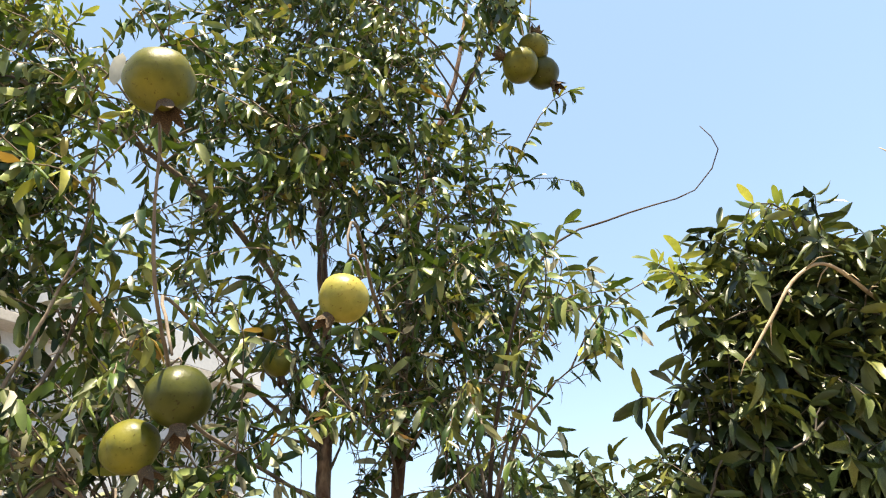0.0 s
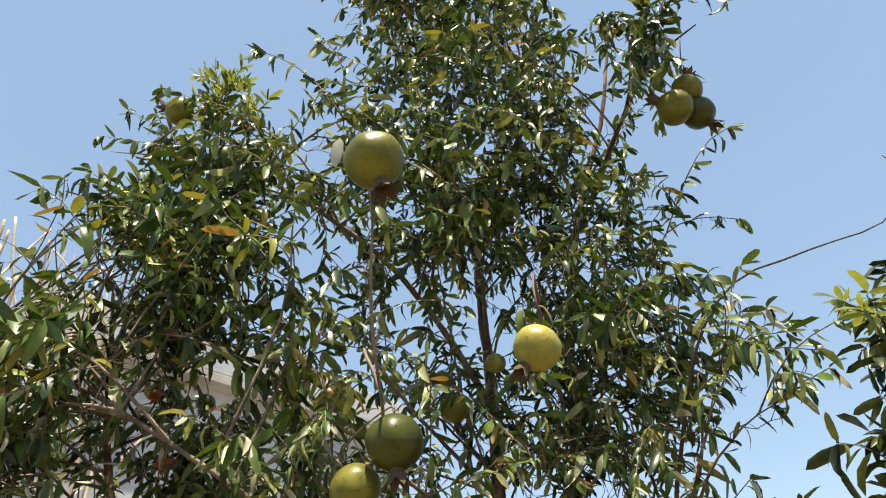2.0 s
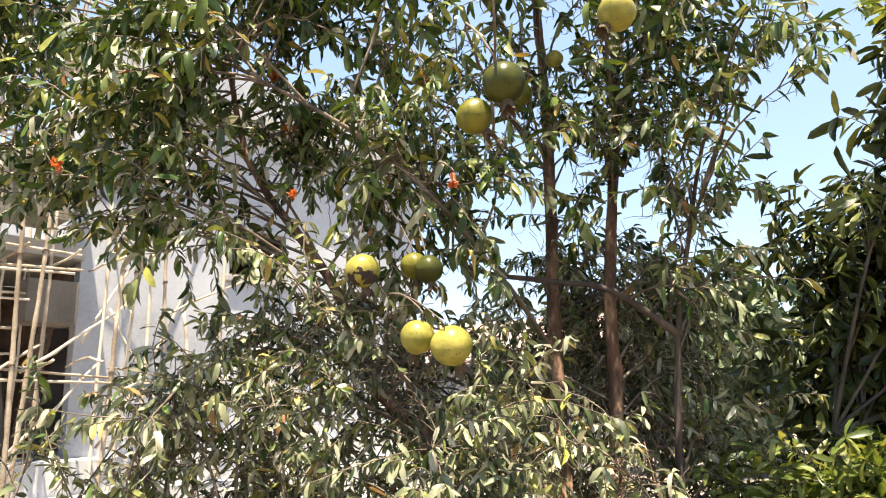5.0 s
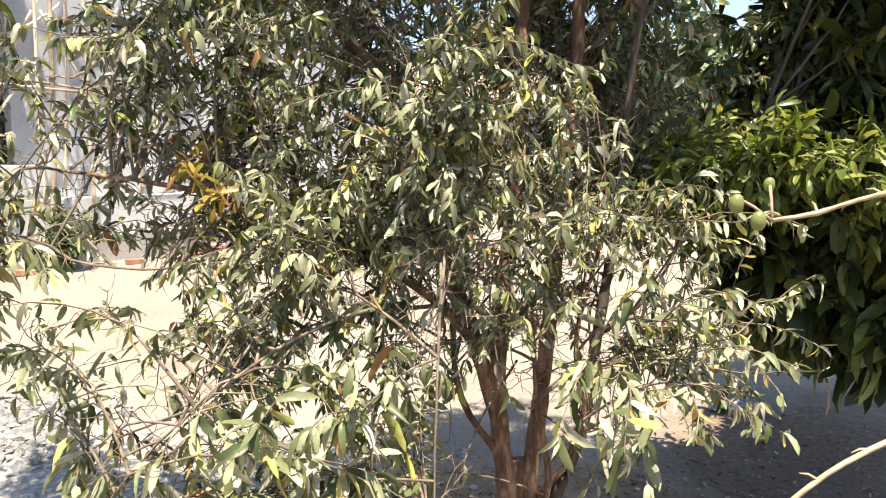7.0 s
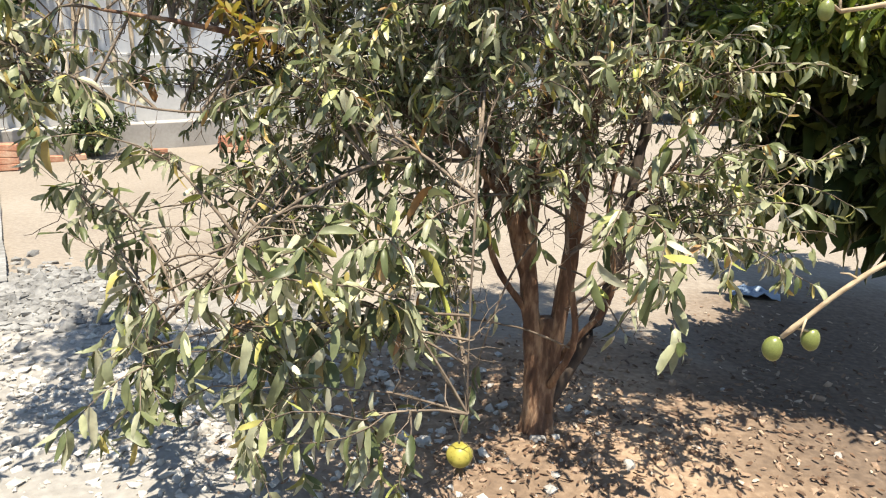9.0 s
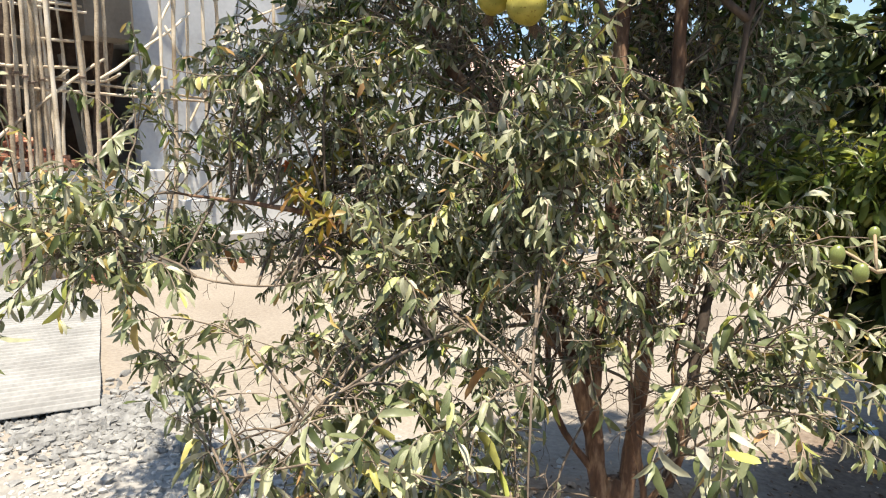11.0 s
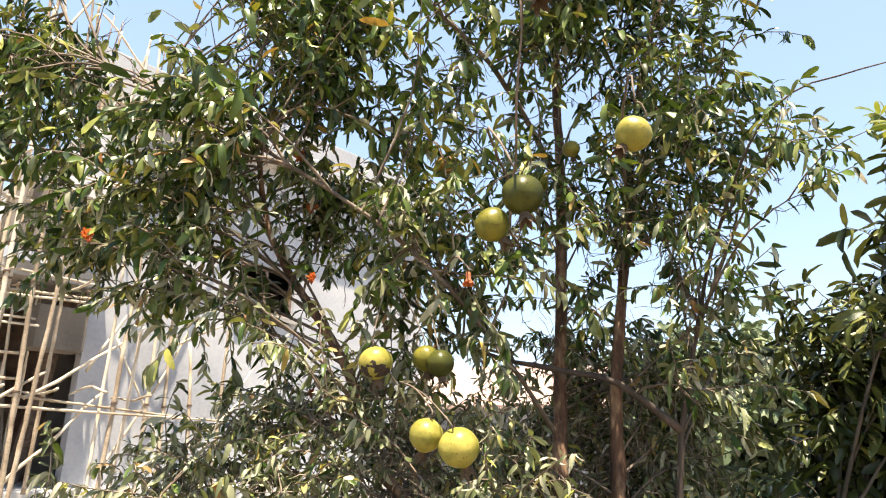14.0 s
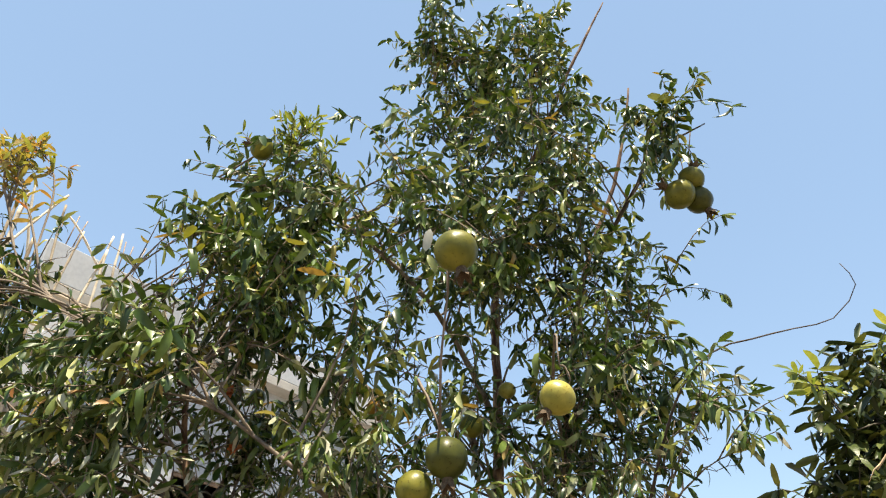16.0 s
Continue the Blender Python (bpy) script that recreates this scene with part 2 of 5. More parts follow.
def tube(soup, pts, radii, sides=6, cap=True, rough=0.0, rng=None):
    """A tapered tube along the points."""
    pts, radii = np.asarray(pts, float), np.asarray(radii, float)
    d = np.gradient(pts, axis=0)
    d /= np.linalg.norm(d, axis=1, keepdims=True) + 1e-12
    a = np.cross(d, [0.31, 0.17, 0.93])
    bad = np.linalg.norm(a, axis=1) < 0.05
    a[bad] = np.cross(d[bad], [1, 0, 0])
    a /= np.linalg.norm(a, axis=1, keepdims=True)
    b = np.cross(d, a)
    ang = np.arange(sides) * 2 * np.pi / sides
    rad = radii[:, None] * np.ones(sides)
    if rough and rng is not None:
        rad = rad * (1 + rough * rng.normal(size=rad.shape))
    ring = pts[:, None] + rad[..., None] * (np.cos(ang)[None, :, None] * a[:, None] + np.sin(ang)[None, :, None] * b[:, None])
    n = len(pts)
    faces = []
    for i in range(n - 1):
        for j in range(sides):
            k = (j + 1) % sides
            faces.append((i * sides + j, i * sides + k, (i + 1) * sides + k, (i + 1) * sides + j))
    if cap:
        faces.append(tuple(range(sides - 1, -1, -1)))
        faces.append(tuple((n - 1) * sides + j for j in range(sides)))
    soup.add(ring.reshape(-1, 3), faces)


# A leaf lies along +x, its upper side to +z: six cross-points with a fold along the midrib and a drooping tip.
LEAF_S = np.array([0, 0.22, 0.22, 0.22, 0.55, 0.55, 0.55, 0.86, 0.86, 0.86, 1.0])
LEAF_W = np.array([0, 0.40, 0, -0.40, 0.5, 0, -0.5, 0.37, 0, -0.37, 0])
LEAF_FACES = [(0, 2, 1), (0, 3, 2), (1, 2, 5, 4), (2, 3, 6, 5), (4, 5, 8, 7), (5, 6, 9, 8), (7, 8, 10), (8, 9, 10)]


def leaf_shape(length, width, droop, fold):
    """Vertices of leaves: arrays of n sizes give (n, 11, 3)."""
    length, width, droop, fold = (np.atleast_1d(v)[:, None] for v in (length, width, droop, fold))
    z = -droop * LEAF_S**2 * length + fold * np.abs(LEAF_W) * width
    x = LEAF_S * length * (1 - 0.25 * np.abs(droop) * LEAF_S)
    y = LEAF_W * width * np.ones_like(x)
    # each blade twists and bends sideways by its own amount
    twist = 2.6 * (np.modf(length * 7919.0)[0] - 0.5) * LEAF_S
    bend = 0.5 * (np.modf(length * 3571.0)[0] - 0.5) * LEAF_S**2 * length
    return np.stack([x, y * np.cos(twist) + bend, z + y * np.sin(twist)], -1)


def frames(direction, up):
    """Rotations whose x lies along direction and whose z is as near to up as can be."""
    x = direction / np.linalg.norm(direction, axis=1, keepdims=True)
    y = np.cross(up, x)
    y /= np.linalg.norm(y, axis=1, keepdims=True) + 1e-9
    z = np.cross(x, y)
    return np.stack([x, y, z], -1)


def leaves_mesh(name, at, direction, up, length, width, droop, fold, mat):
    v = leaf_shape(length, width, droop, fold)
    v = np.einsum("nij,nkj->nki", frames(direction, up), v) + at[:, None]
    n = len(v)
    flat = np.array([i for f in LEAF_FACES for i in f])
    sizes = np.array([len(f) for f in LEAF_FACES])
    loops = (flat[None] + 11 * np.arange(n)[:, None]).ravel()
    me = bpy.data.meshes.new(name)
    me.vertices.add(11 * n)
    me.vertices.foreach_set("co", v.ravel())
    me.loops.add(len(loops))
    me.loops.foreach_set("vertex_index", loops)
    total = np.tile(sizes, n)
    me.polygons.add(len(total))
    me.polygons.foreach_set("loop_start", np.concatenate([[0], np.cumsum(total)[:-1]]))
    me.polygons.foreach_set("use_smooth", [True] * len(total))
    me.materials.append(mat)
    me.update(calc_edges=True)
    me.validate()
    return me


def unit(v):
    return v / (np.linalg.norm(v, axis=-1, keepdims=True) + 1e-12)


class Foliage:
    """Twigs and leaves that are grown on limbs."""

    def __init__(self, seed, leaf=0.043, slim=0.275, droop=0.6, hang=0.72):
        self.rng = np.random.default_rng(seed)
        self.twigs = Soup()
        self.at, self.dir, self.up, self.len = [], [], [], []
        self.leaf, self.slim, self.droop, self.hang = leaf, slim, droop, hang
        self.samples = np.zeros((0, 3))
        self.wood = []
        self.gaps = []

    def root_on(self, pts):
        self.samples = np.concatenate([self.samples, pts])

    def nearest(self, p, below=0.15):
        d = self.samples - p
        cost = np.linalg.norm(d, axis=1) + 1.2 * np.maximum(d[:, 2] + below, 0)
        best = np.argsort(cost)[:14]
        return self.samples[best[int(self.rng.integers(len(best)))]]

    def bearer(self, p, least=0.03):
        """The nearest place on a branch that lies above p."""
        pts = np.concatenate(self.wood + [self.samples])
        pts = pts[pts[:, 2] > p[2] + least]
        d = pts - p
        return pts[np.argmin(np.linalg.norm(d * np.array([1.3, 1.3, 1.0]), axis=1))]

    def airy(self, p):
        """Whether p lies where the tree is open."""
        return any(all(a <= v <= c for a, v, c in zip(low, p, high)) for low, high in self.gaps)

    def leafy(self, pts, spacing, size=1.0, start=0.25):
        """Pairs of leaves along a twig."""
        rng = self.rng
        seg = np.linalg.norm(np.diff(pts, axis=0), axis=1)
        along = np.concatenate([[0], np.cumsum(seg)])
        total = along[-1]
        s = np.arange(total * start, total, spacing)
        s = np.concatenate([s + rng.normal(scale=spacing * 0.25, size=len(s)), [total] * 2]).clip(0, total)
        spot = np.stack([np.interp(s, along, pts[:, k]) for k in range(3)], -1)
        ahead = unit(np.stack([np.interp(s, along, np.gradient(pts[:, k], along)) for k in range(3)], -1))
        side = unit(np.cross(ahead, [0.02, 0.03, 1]))
        turn = rng.uniform(0, 2 * np.pi, len(s))
        top = np.cross(side, ahead)
        for flip in (1, -1):
            w = unit(side * np.cos(turn)[:, None] + top * np.sin(turn)[:, None]) * flip
            d = unit(0.55 * ahead + 0.8 * w + rng.normal(scale=0.22, size=w.shape) - np.array([0, 0, self.hang]))
            keep = rng.random(len(s)) < 0.88
            self.at.append(spot[keep])
            self.dir.append(d[keep])
            self.up.append(unit(np.array([0, 0, 1.0]) + rng.normal(scale=0.45, size=d.shape))[keep])
            self.len.append((self.leaf * size * rng.lognormal(0, 0.24, len(s)).clip(0.5, 1.7))[keep])

    def twig(self, root, tip, radius, spacing, size=1.0, sag=0.08, start=0.25, sides=3):
        rng = self.rng
        n = max(5, int(np.linalg.norm(tip - root) / 0.045))
        t = np.linspace(0, 1, n)[:, None]
        length = np.linalg.norm(tip - root)
        bow = rng.normal(scale=0.06 * length, size=3) + np.array([0, 0, sag * length])
        pts = root + (tip - root) * t + bow * np.sin(np.pi * t) + rng.normal(scale=0.004, size=(n, 3)) * t
        tube(self.twigs, pts, radius * (1 - 0.7 * t[:, 0]) + 0.0007, sides, cap=False)
        self.leafy(pts, spacing, size, start)
        return pts

    def stick(self, root, way):
        """A thin bare twig with kinks and a fork or two."""
        rng = self.rng
        n = 7
        t = np.linspace(0, 1, n)[:, None]
        pts = root + way * t + np.cumsum(rng.normal(scale=0.010, size=(n, 3)), axis=0) * (t > 0)
        tube(self.twigs, pts, 0.0019 * (1 - 0.6 * t[:, 0]), 3, cap=False)
        for k in (2, 4):
            side = unit(unit(way) + rng.normal(scale=0.7, size=3)) * np.linalg.norm(way) * rng.uniform(0.2, 0.5)
            tube(self.twigs, [pts[k], pts[k] + side * 0.5 + rng.normal(scale=0.006, size=3), pts[k] + side], [0.0013, 0.001, 0.0006], 3, cap=False)

    def zone(self, centre, radii, branches, twigs=6, reach=0.25, spacing=0.026, size=1.0, lean=(0, 0, 0), radius=0.0045, bare=4):
        """Branches from the limbs into an ellipsoid, each with its twigs."""
        rng = self.rng
        centre, radii = np.array(centre, float), np.array(radii, float)
        for _ in range(branches):
            u = unit(rng.normal(size=3)) * rng.random() ** 0.45
            tip = centre + u * radii
            for _ in range(5):
                if not self.airy(tip):
                    break
                tip = centre + unit(rng.normal(size=3)) * rng.random() ** 0.45 * radii
            root = self.nearest(tip)
            main = self.twig(root, tip, radius, spacing * 1.5, size, sag=0.1, start=0.45, sides=4)
            self.wood.append(main)
            for _ in range(bare):
                k = int(len(main) * rng.uniform(0.15, 0.95))
                d = unit(rng.normal(size=3) + np.array([0, 0, -0.15]))
                self.stick(main[k], d * rng.uniform(0.06, 0.21))
            for _ in range(twigs):
                k = int(len(main) * rng.uniform(0.4, 0.98))
                d = unit(unit(main[min(k + 1, len(main) - 1)] - main[k - 1]) * 0.7 + rng.normal(scale=0.75, size=3) + np.array([0, 0, 0.05]) + np.array(lean))
                end = main[k] + d * reach * rng.uniform(0.45, 1.25)
                if not self.airy(end) or rng.random() < 0.15:
                    self.twig(main[k], end, 0.0019, spacing, size, sag=0.12)

    def arrays(self):
        return [np.concatenate(a) for a in (self.at, self.dir, self.up, self.len)]

    def finish(self, tree, leaf_mat, single_mat, wood_mat, near=None, singles=280, leaf_name="leaf", ok=None, dusty_lit=None):
        at, d, up, ln = self.arrays()
        rng = np.random.default_rng(5)
        if ok is not None:
            keep = ok(at) & np.array([not self.airy(p) or k % 4 == 0 for k, p in enumerate(at)])
            at, d, up, ln = at[keep], d[keep], up[keep], ln[keep]
        wd = ln * self.slim * rng.uniform(0.8, 1.25, len(ln))
        droop, fold = self.droop * rng.uniform(-0.4, 1.7, len(ln)), rng.uniform(0.1, 0.85, len(ln))
        single = np.zeros(len(at), bool)
        if near is not None:
            cost = np.linalg.norm(at - np.array(near), axis=1)
            single[np.argsort(cost)[:singles]] = True
        # Below about 2.1 m leaves take the dusty colour that is brightened too.
        low = at[:, 2] + rng.normal(scale=0.40, size=len(at)) < (2.1 if dusty_lit else -9)
        for name, rest, mat in (("foliage", ~single & ~low, leaf_mat), ("dusty_foliage", ~single & low, dusty_lit)):
            if rest.any():
                part(name, leaves_mesh(name, at[rest], d[rest], up[rest], ln[rest], wd[rest], droop[rest], fold[rest], mat), tree, "dusty grey-green lower leaves, also paled as if better lit" if name != "foliage" else "", kind="stuff")
        part("twig", self.twigs.mesh("twig", wood_mat), tree, kind="stuff")
        shapes = []
        for dr, fo in ((0.1, 0.2), (0.3, 0.3), (0.5, 0.45), (0.2, 0.55)):
            one = np.array([0.0])
            shapes.append(leaves_mesh(leaf_name, np.zeros((1, 3)), np.array([[1.0, 0, 0]]), np.array([[0, 0, 1.0]]), one + 1, one + self.slim, one + dr * self.droop / 0.35, one + fo, single_mat))
        rot = frames(d[single], up[single])
        for k, (p, r, s) in enumerate(zip(at[single], rot, ln[single])):
            m = Matrix(r.tolist()).to_4x4()
            m.translation = p.tolist()
            part(leaf_name, shapes[k % 4], tree, at=m @ Matrix.Diagonal((s, s, s, 1)))


# ---- ground ----
def ground_sheet():
    """One sheet, fine near the tree and coarse towards the horizon, with small swells."""
    edges = [-900, -300, -120, -60, -35, -20, -12]
    fine = list(np.arange(-8, 8.01, 0.16))
    xs = np.array(edges + fine + [12, 20, 35, 60, 120, 300, 900])
    ys = xs + 2.0
    soup = Soup()
    v = []
    for y in ys:
        for x in xs:
            near = max(0.0, 1 - math.hypot(x, y - 2) / 10)
            z = 0.05 * near * noise.noise((x * 0.7, y * 0.7, 0.3)) + 0.022 * near * noise.noise((x * 2.6, y * 2.6, 1.7))
            mound = math.exp(-((x + 0.3) ** 2 + (y - 1.6) ** 2) / 0.35)
            v.append((x, y, z + 0.03 * mound - 0.02))
    nx = len(xs)
    f = [(j * nx + i, j * nx + i + 1, (j + 1) * nx + i + 1, (j + 1) * nx + i) for j in range(len(ys) - 1) for i in range(nx - 1)]
    soup.add(v, f)
    return tagged(new("ground", soup.mesh("ground", ground_mat)), "pale sandy ground with soil, rubble and dry leaves", "ground", kind="structure")


ground_sheet()


# ---- the house under construction ----
HO, HU, HN = np.array([-7.31, 6.92, 0.0]), np.array([0.415, 0.91, 0.0]), np.array([0.91, -0.415, 0.0])


def hp(s, d, z):
    """A place by metres along the wall, out from it, and up."""
    return HO + HU * s + HN * d + np.array([0, 0, z])


def house_box(soup, s0, s1, d0, d1, z0, z1):
    v = [hp(s, d, z) for z in (z0, z1) for d in (d0, d1) for s in (s0, s1)]
    soup.add(v, [(0, 2, 3, 1), (4, 5, 7, 6), (0, 1, 5, 4), (2, 6, 7, 3), (0, 4, 6, 2), (1, 3, 7, 5)])


def box_part(name, parent, mat, boxes, label=""):
    soup = Soup()
    for b in boxes:
        house_box(soup, *b)
    me = soup.mesh(name, mat, smooth=False)
    ob = part(name, me, parent, label)
    mod = ob.modifiers.new("edges", "BEVEL")
    mod.width, mod.segments, mod.limit_method = 0.012, 2, "ANGLE"
    return ob


house = thing("house_under_construction", "unfinished grey plastered two-storey house behind bamboo scaffolding", "house")
W0, W1, ROOF = 0.0, 6.6, 6.45
# the long wall, pieced round its window openings
WINDOWS = [(2.25, 3.35, 3.85, 4.68)]
def wall_boxes(s0, s1, z0, z1, holes, d0=-0.2, d1=0.0):
    ss = sorted({s0, s1, *(h[0] for h in holes), *(h[1] for h in holes)})
    zs = sorted({z0, z1, *(h[2] for h in holes), *(h[3] for h in holes)})
    for a, b in zip(ss, ss[1:]):
        for c, e in zip(zs, zs[1:]):
            if not any(h[0] <= a and b <= h[1] and h[2] <= c and e <= h[3] for h in holes):
                yield (a, b, d0, d1, c, e)
def wall_part(name, parent, mat, s0, s1, z0, z1, holes, label=""):
    """A wall as one solid with openings through it."""
    soup = Soup()
    d0, d1 = -0.2, 0.0
    for a, b, _, _, c, e in wall_boxes(s0, s1, z0, z1, holes):
        for d in (d0, d1):
            v = [hp(s, d, z) for s, z in ((a, c), (b, c), (b, e), (a, e))]
            soup.add(v, [(0, 1, 2, 3) if d == d1 else (3, 2, 1, 0)])
    for h in [(s0, s1, z0, z1), *holes]:
        rim = [(h[0], h[2]), (h[1], h[2]), (h[1], h[3]), (h[0], h[3])]
        for (sa, za), (sb, zb) in zip(rim, rim[1:] + rim[:1]):
            soup.add([hp(sa, d0, za), hp(sb, d0, zb), hp(sb, d1, zb), hp(sa, d1, za)], [(0, 1, 2, 3)])
    return part(name, soup.mesh(name, mat, smooth=False), parent, label)
wall_part("wall", house, plaster_mat, W0, W1, 1.0, ROOF, WINDOWS)
box_part("side_wall", house, plaster_mat, [(W1 - 0.2, W1, -6.0, -0.2, 1.0, ROOF)])
raw_brick_mat = surface("raw_brown_brickwork", [(0.25, (0.08, 0.05, 0.035)), (0.5, (0.17, 0.11, 0.075)), (0.75, (0.28, 0.19, 0.135))], scale=5, fine=45, bump=0.6)
brown_concrete_mat = surface("brown_concrete", [(0.25, (0.12, 0.102, 0.083)), (0.5, (0.165, 0.142, 0.116)), (0.75, (0.215, 0.188, 0.156))], scale=1.6, fine=30, bump=0.35)
box_part("porch_back_wall", house, raw_brick_mat, [(-5.5, 0.0, -2.6, -2.4, 1.18, 3.75)], "bare brown brick wall")
box_part("porch_end_wall", house, raw_brick_mat, [(-5.7, -5.5, -2.6, 0.0, 1.0, 3.75)], "bare brown brick wall")
box_part("porch_side_wall", house, raw_brick_mat, [(-0.0, 0.2, -2.4, -1.7, 1.18, 3.75), (-0.0, 0.2, -1.7, -0.2, 3.45, 3.75)], "brown brick wall with an open doorway")
box_part("upper_side_wall", house, plaster_mat, [(-0.0, 0.2, -6.0, -0.2, 3.75, ROOF)])
box_part("plinth", house, plinth_mat, [(-5.5, W1, -6.0, 0.55, -0.1, 1.18)])
box_part("plinth_step", house, plinth_mat, [(-5.5, W1, 0.55, 0.85, -0.1, 0.78)])
box_part("plinth_footing", house, concrete_mat, [(-5.5, W1, 0.85, 1.15, -0.1, 0.32)])
box_part("upper_floor_slab", house, concrete_mat, [(-5.5, W0, -2.4, 0.15, 3.75, 3.95)])
box_part("balcony_beam", house, brown_concrete_mat, [(-1.2, -0.42, 0.0, 0.62, 4.12, 4.84)], "brownish concrete block")
box_part("balcony_slab", house, plinth_mat, [(-1.1, -0.1, 0.0, 0.55, 4.84, 5.06)])
box_part("lintel_beam", house, brown_concrete_mat, [(-0.72, -0.12, -0.1, 0.35, 2.85, 3.4)])
rng_cl = np.random.default_rng(14)
for k in range(16):
    s0, d0 = -2.9 + 0.19 * k, rng_cl.uniform(-1.6, -0.3)
    h, w = rng_cl.uniform(1.0, 2.3), rng_cl.uniform(0.08, 0.22)
    soup = Soup()
    house_box(soup, -w / 2, w / 2, 0, 0.03, 0, h)
    me = soup.mesh("board", (raw_brick_mat, brown_concrete_mat, steel_mat)[k % 3], smooth=False)
    me.transform(Matrix.Translation((-HO).tolist()))
    m = Matrix.Translation(hp(s0, d0, 1.185).tolist()) @ Euler((rng_cl.normal(scale=0.12), rng_cl.normal(scale=0.12), rng_cl.normal(scale=0.4))).to_matrix().to_4x4()
    leaning = tagged(new("leaning_board", me), "rough brown board leaning in the unfinished porch", "board", "boards in the porch")
    leaning.matrix_world = m
box_part("roof_slab", house, concrete_mat, [(-0.72, W1, -0.2, 0.35, ROOF, ROOF + 0.16), (0.0, W1, -6.0, -0.2, ROOF, ROOF + 0.16)])
box_part("parapet", house, plaster_mat, [(-0.72, W1, 0.2, 0.35, ROOF + 0.16, ROOF + 0.75)])
box_part("column", house, concrete_mat, [(-2.3, -2.05, -0.25, 0.0, 1.0, 3.75)])
box_part("column", house, concrete_mat, [(-5.0, -4.75, -0.25, 0.0, 1.0, 3.75)])

for sa, sb, za, zb in WINDOWS:
    mid = (sa + sb) / 2
    window = box_part("window", house, steel_mat, [(sa, sb, -0.13, -0.07, za, za + 0.06), (sa, sb, -0.13, -0.07, zb - 0.06, zb), (sa, sa + 0.06, -0.13, -0.07, za + 0.06, zb - 0.06), (sb - 0.06, sb, -0.13, -0.07, za + 0.06, zb - 0.06)], "unglazed window opening with a rusty frame")
    box_part("mullion", window, steel_mat, [(mid - 0.03, mid + 0.03, -0.13, -0.07, za + 0.06, zb - 0.06)])
    box_part("window_sill", window, concrete_mat, [(sa - 0.08, sb + 0.08, 0.0, 0.09, za - 0.1, za)])
box_part("inner_wall", house, concrete_mat, [(0.2, W1 - 0.2, -3.2, -3.05, 1.0, ROOF)])
box_part("inner_floor", house, concrete_mat, [(0.2, W1 - 0.2, -3.05, -0.2, 3.2, 3.35)])
for k in range(7):
    at = hp(-0.62 + 0.12 * (k % 3) + 0.95 * (k // 3), 0.22 + 0.08 * (k % 2), ROOF + 0.7)
    soup = Soup()
    tube(soup, [at, at + np.array([0.02 * (k % 3 - 1), 0.03, 0.35]), at + np.array([0.06 * (k % 3 - 1), 0.05, 0.62])], [0.009] * 3, 6)
    part("rebar", soup.mesh("rebar", steel_mat), house)


# ---- bamboo scaffolding ----
scaffold = thing("bamboo_scaffolding", "weathered bamboo scaffolding lashed against the unfinished house", "scaffolding", at=tuple(hp(0, 1, 0)))
SC = Matrix.Translation(hp(0, 1, 0).tolist()).inverted()
rng_sc = np.random.default_rng(8)


def bamboo(name, a, b, r=0.028):
    """A slightly bent bamboo cane with swollen joints."""
    a, b = np.array(a), np.array(b)
    n = max(6, int(np.linalg.norm(b - a) / 0.11))
    t = np.linspace(0, 1, n)
    bow, r = rng_sc.normal(scale=0.035, size=3), r * 0.78
    pts = a + (b - a) * t[:, None] + bow * np.sin(np.pi * t)[:, None] + rng_sc.normal(scale=0.008, size=3) * np.sin(3 * np.pi * t)[:, None] + rng_sc.normal(scale=0.0015, size=(n, 3))
    radii = r * (1 - 0.25 * t) * (1 + 0.14 * (np.arange(n) % 3 == 0))
    soup = Soup()
    tube(soup, pts, radii, 8)
    me = soup.mesh(name, bamboo_mat)
    me.transform(SC)
    return pts, r, part(name, me, scaffold)


POLES = []
for s0, d0, z0, z1 in ((-4.4, 1.3, 0, 6.6), (-3.4, 1.3, 0, 7.0), (-2.4, 1.3, 0, 7.2), (-1.78, 1.2, 0, 7.0), (-1.72, 1.12, 0, 6.2), (-1.56, 1.22, 0, 5.6), (-1.44, 1.15, 0, 7.2), (-1.0, 1.22, 0, 6.6), (-0.02, 1.02, 0.4, 5.0), (-1.62, 1.3, 0, 6.4), (-1.50, 1.0, 0.7, 7.4), (-1.38, 1.25, 0, 6.9), (-1.30, 0.95, 0.8, 5.4), (-1.05, 1.3, 0, 4.6), (-0.60, 0.6, 1.15, 4.2), (-0.05, 0.95, 0.7, 7.1), (0.55, 0.9, 0.7, 4.4), (1.25, 0.8, 0.8, 3.1), (2.4, 0.85, 0.8, 3.0), (0.25, 0.75, 0.7, 6.2), (0.95, 0.6, 1.1, 5.2), (1.75, 0.65, 0.75, 4.2)):
    POLES.append(bamboo("pole", hp(s0, d0, z0), hp(s0 + rng_sc.normal(scale=0.07), d0 + rng_sc.normal(scale=0.06), z1), rng_sc.uniform(0.026, 0.038)))
for k in range(22):
    s0, d0 = -3.6 + 0.16 * k + rng_sc.normal(scale=0.05), rng_sc.uniform(-2.1, 0.1)
    low, high = (1.18, 3.74) if k % 3 else (3.96, 5.2)
    bamboo("prop", hp(s0, d0, low), hp(s0 + rng_sc.normal(scale=0.07), d0 + rng_sc.normal(scale=0.07), high), rng_sc.uniform(0.02, 0.03))
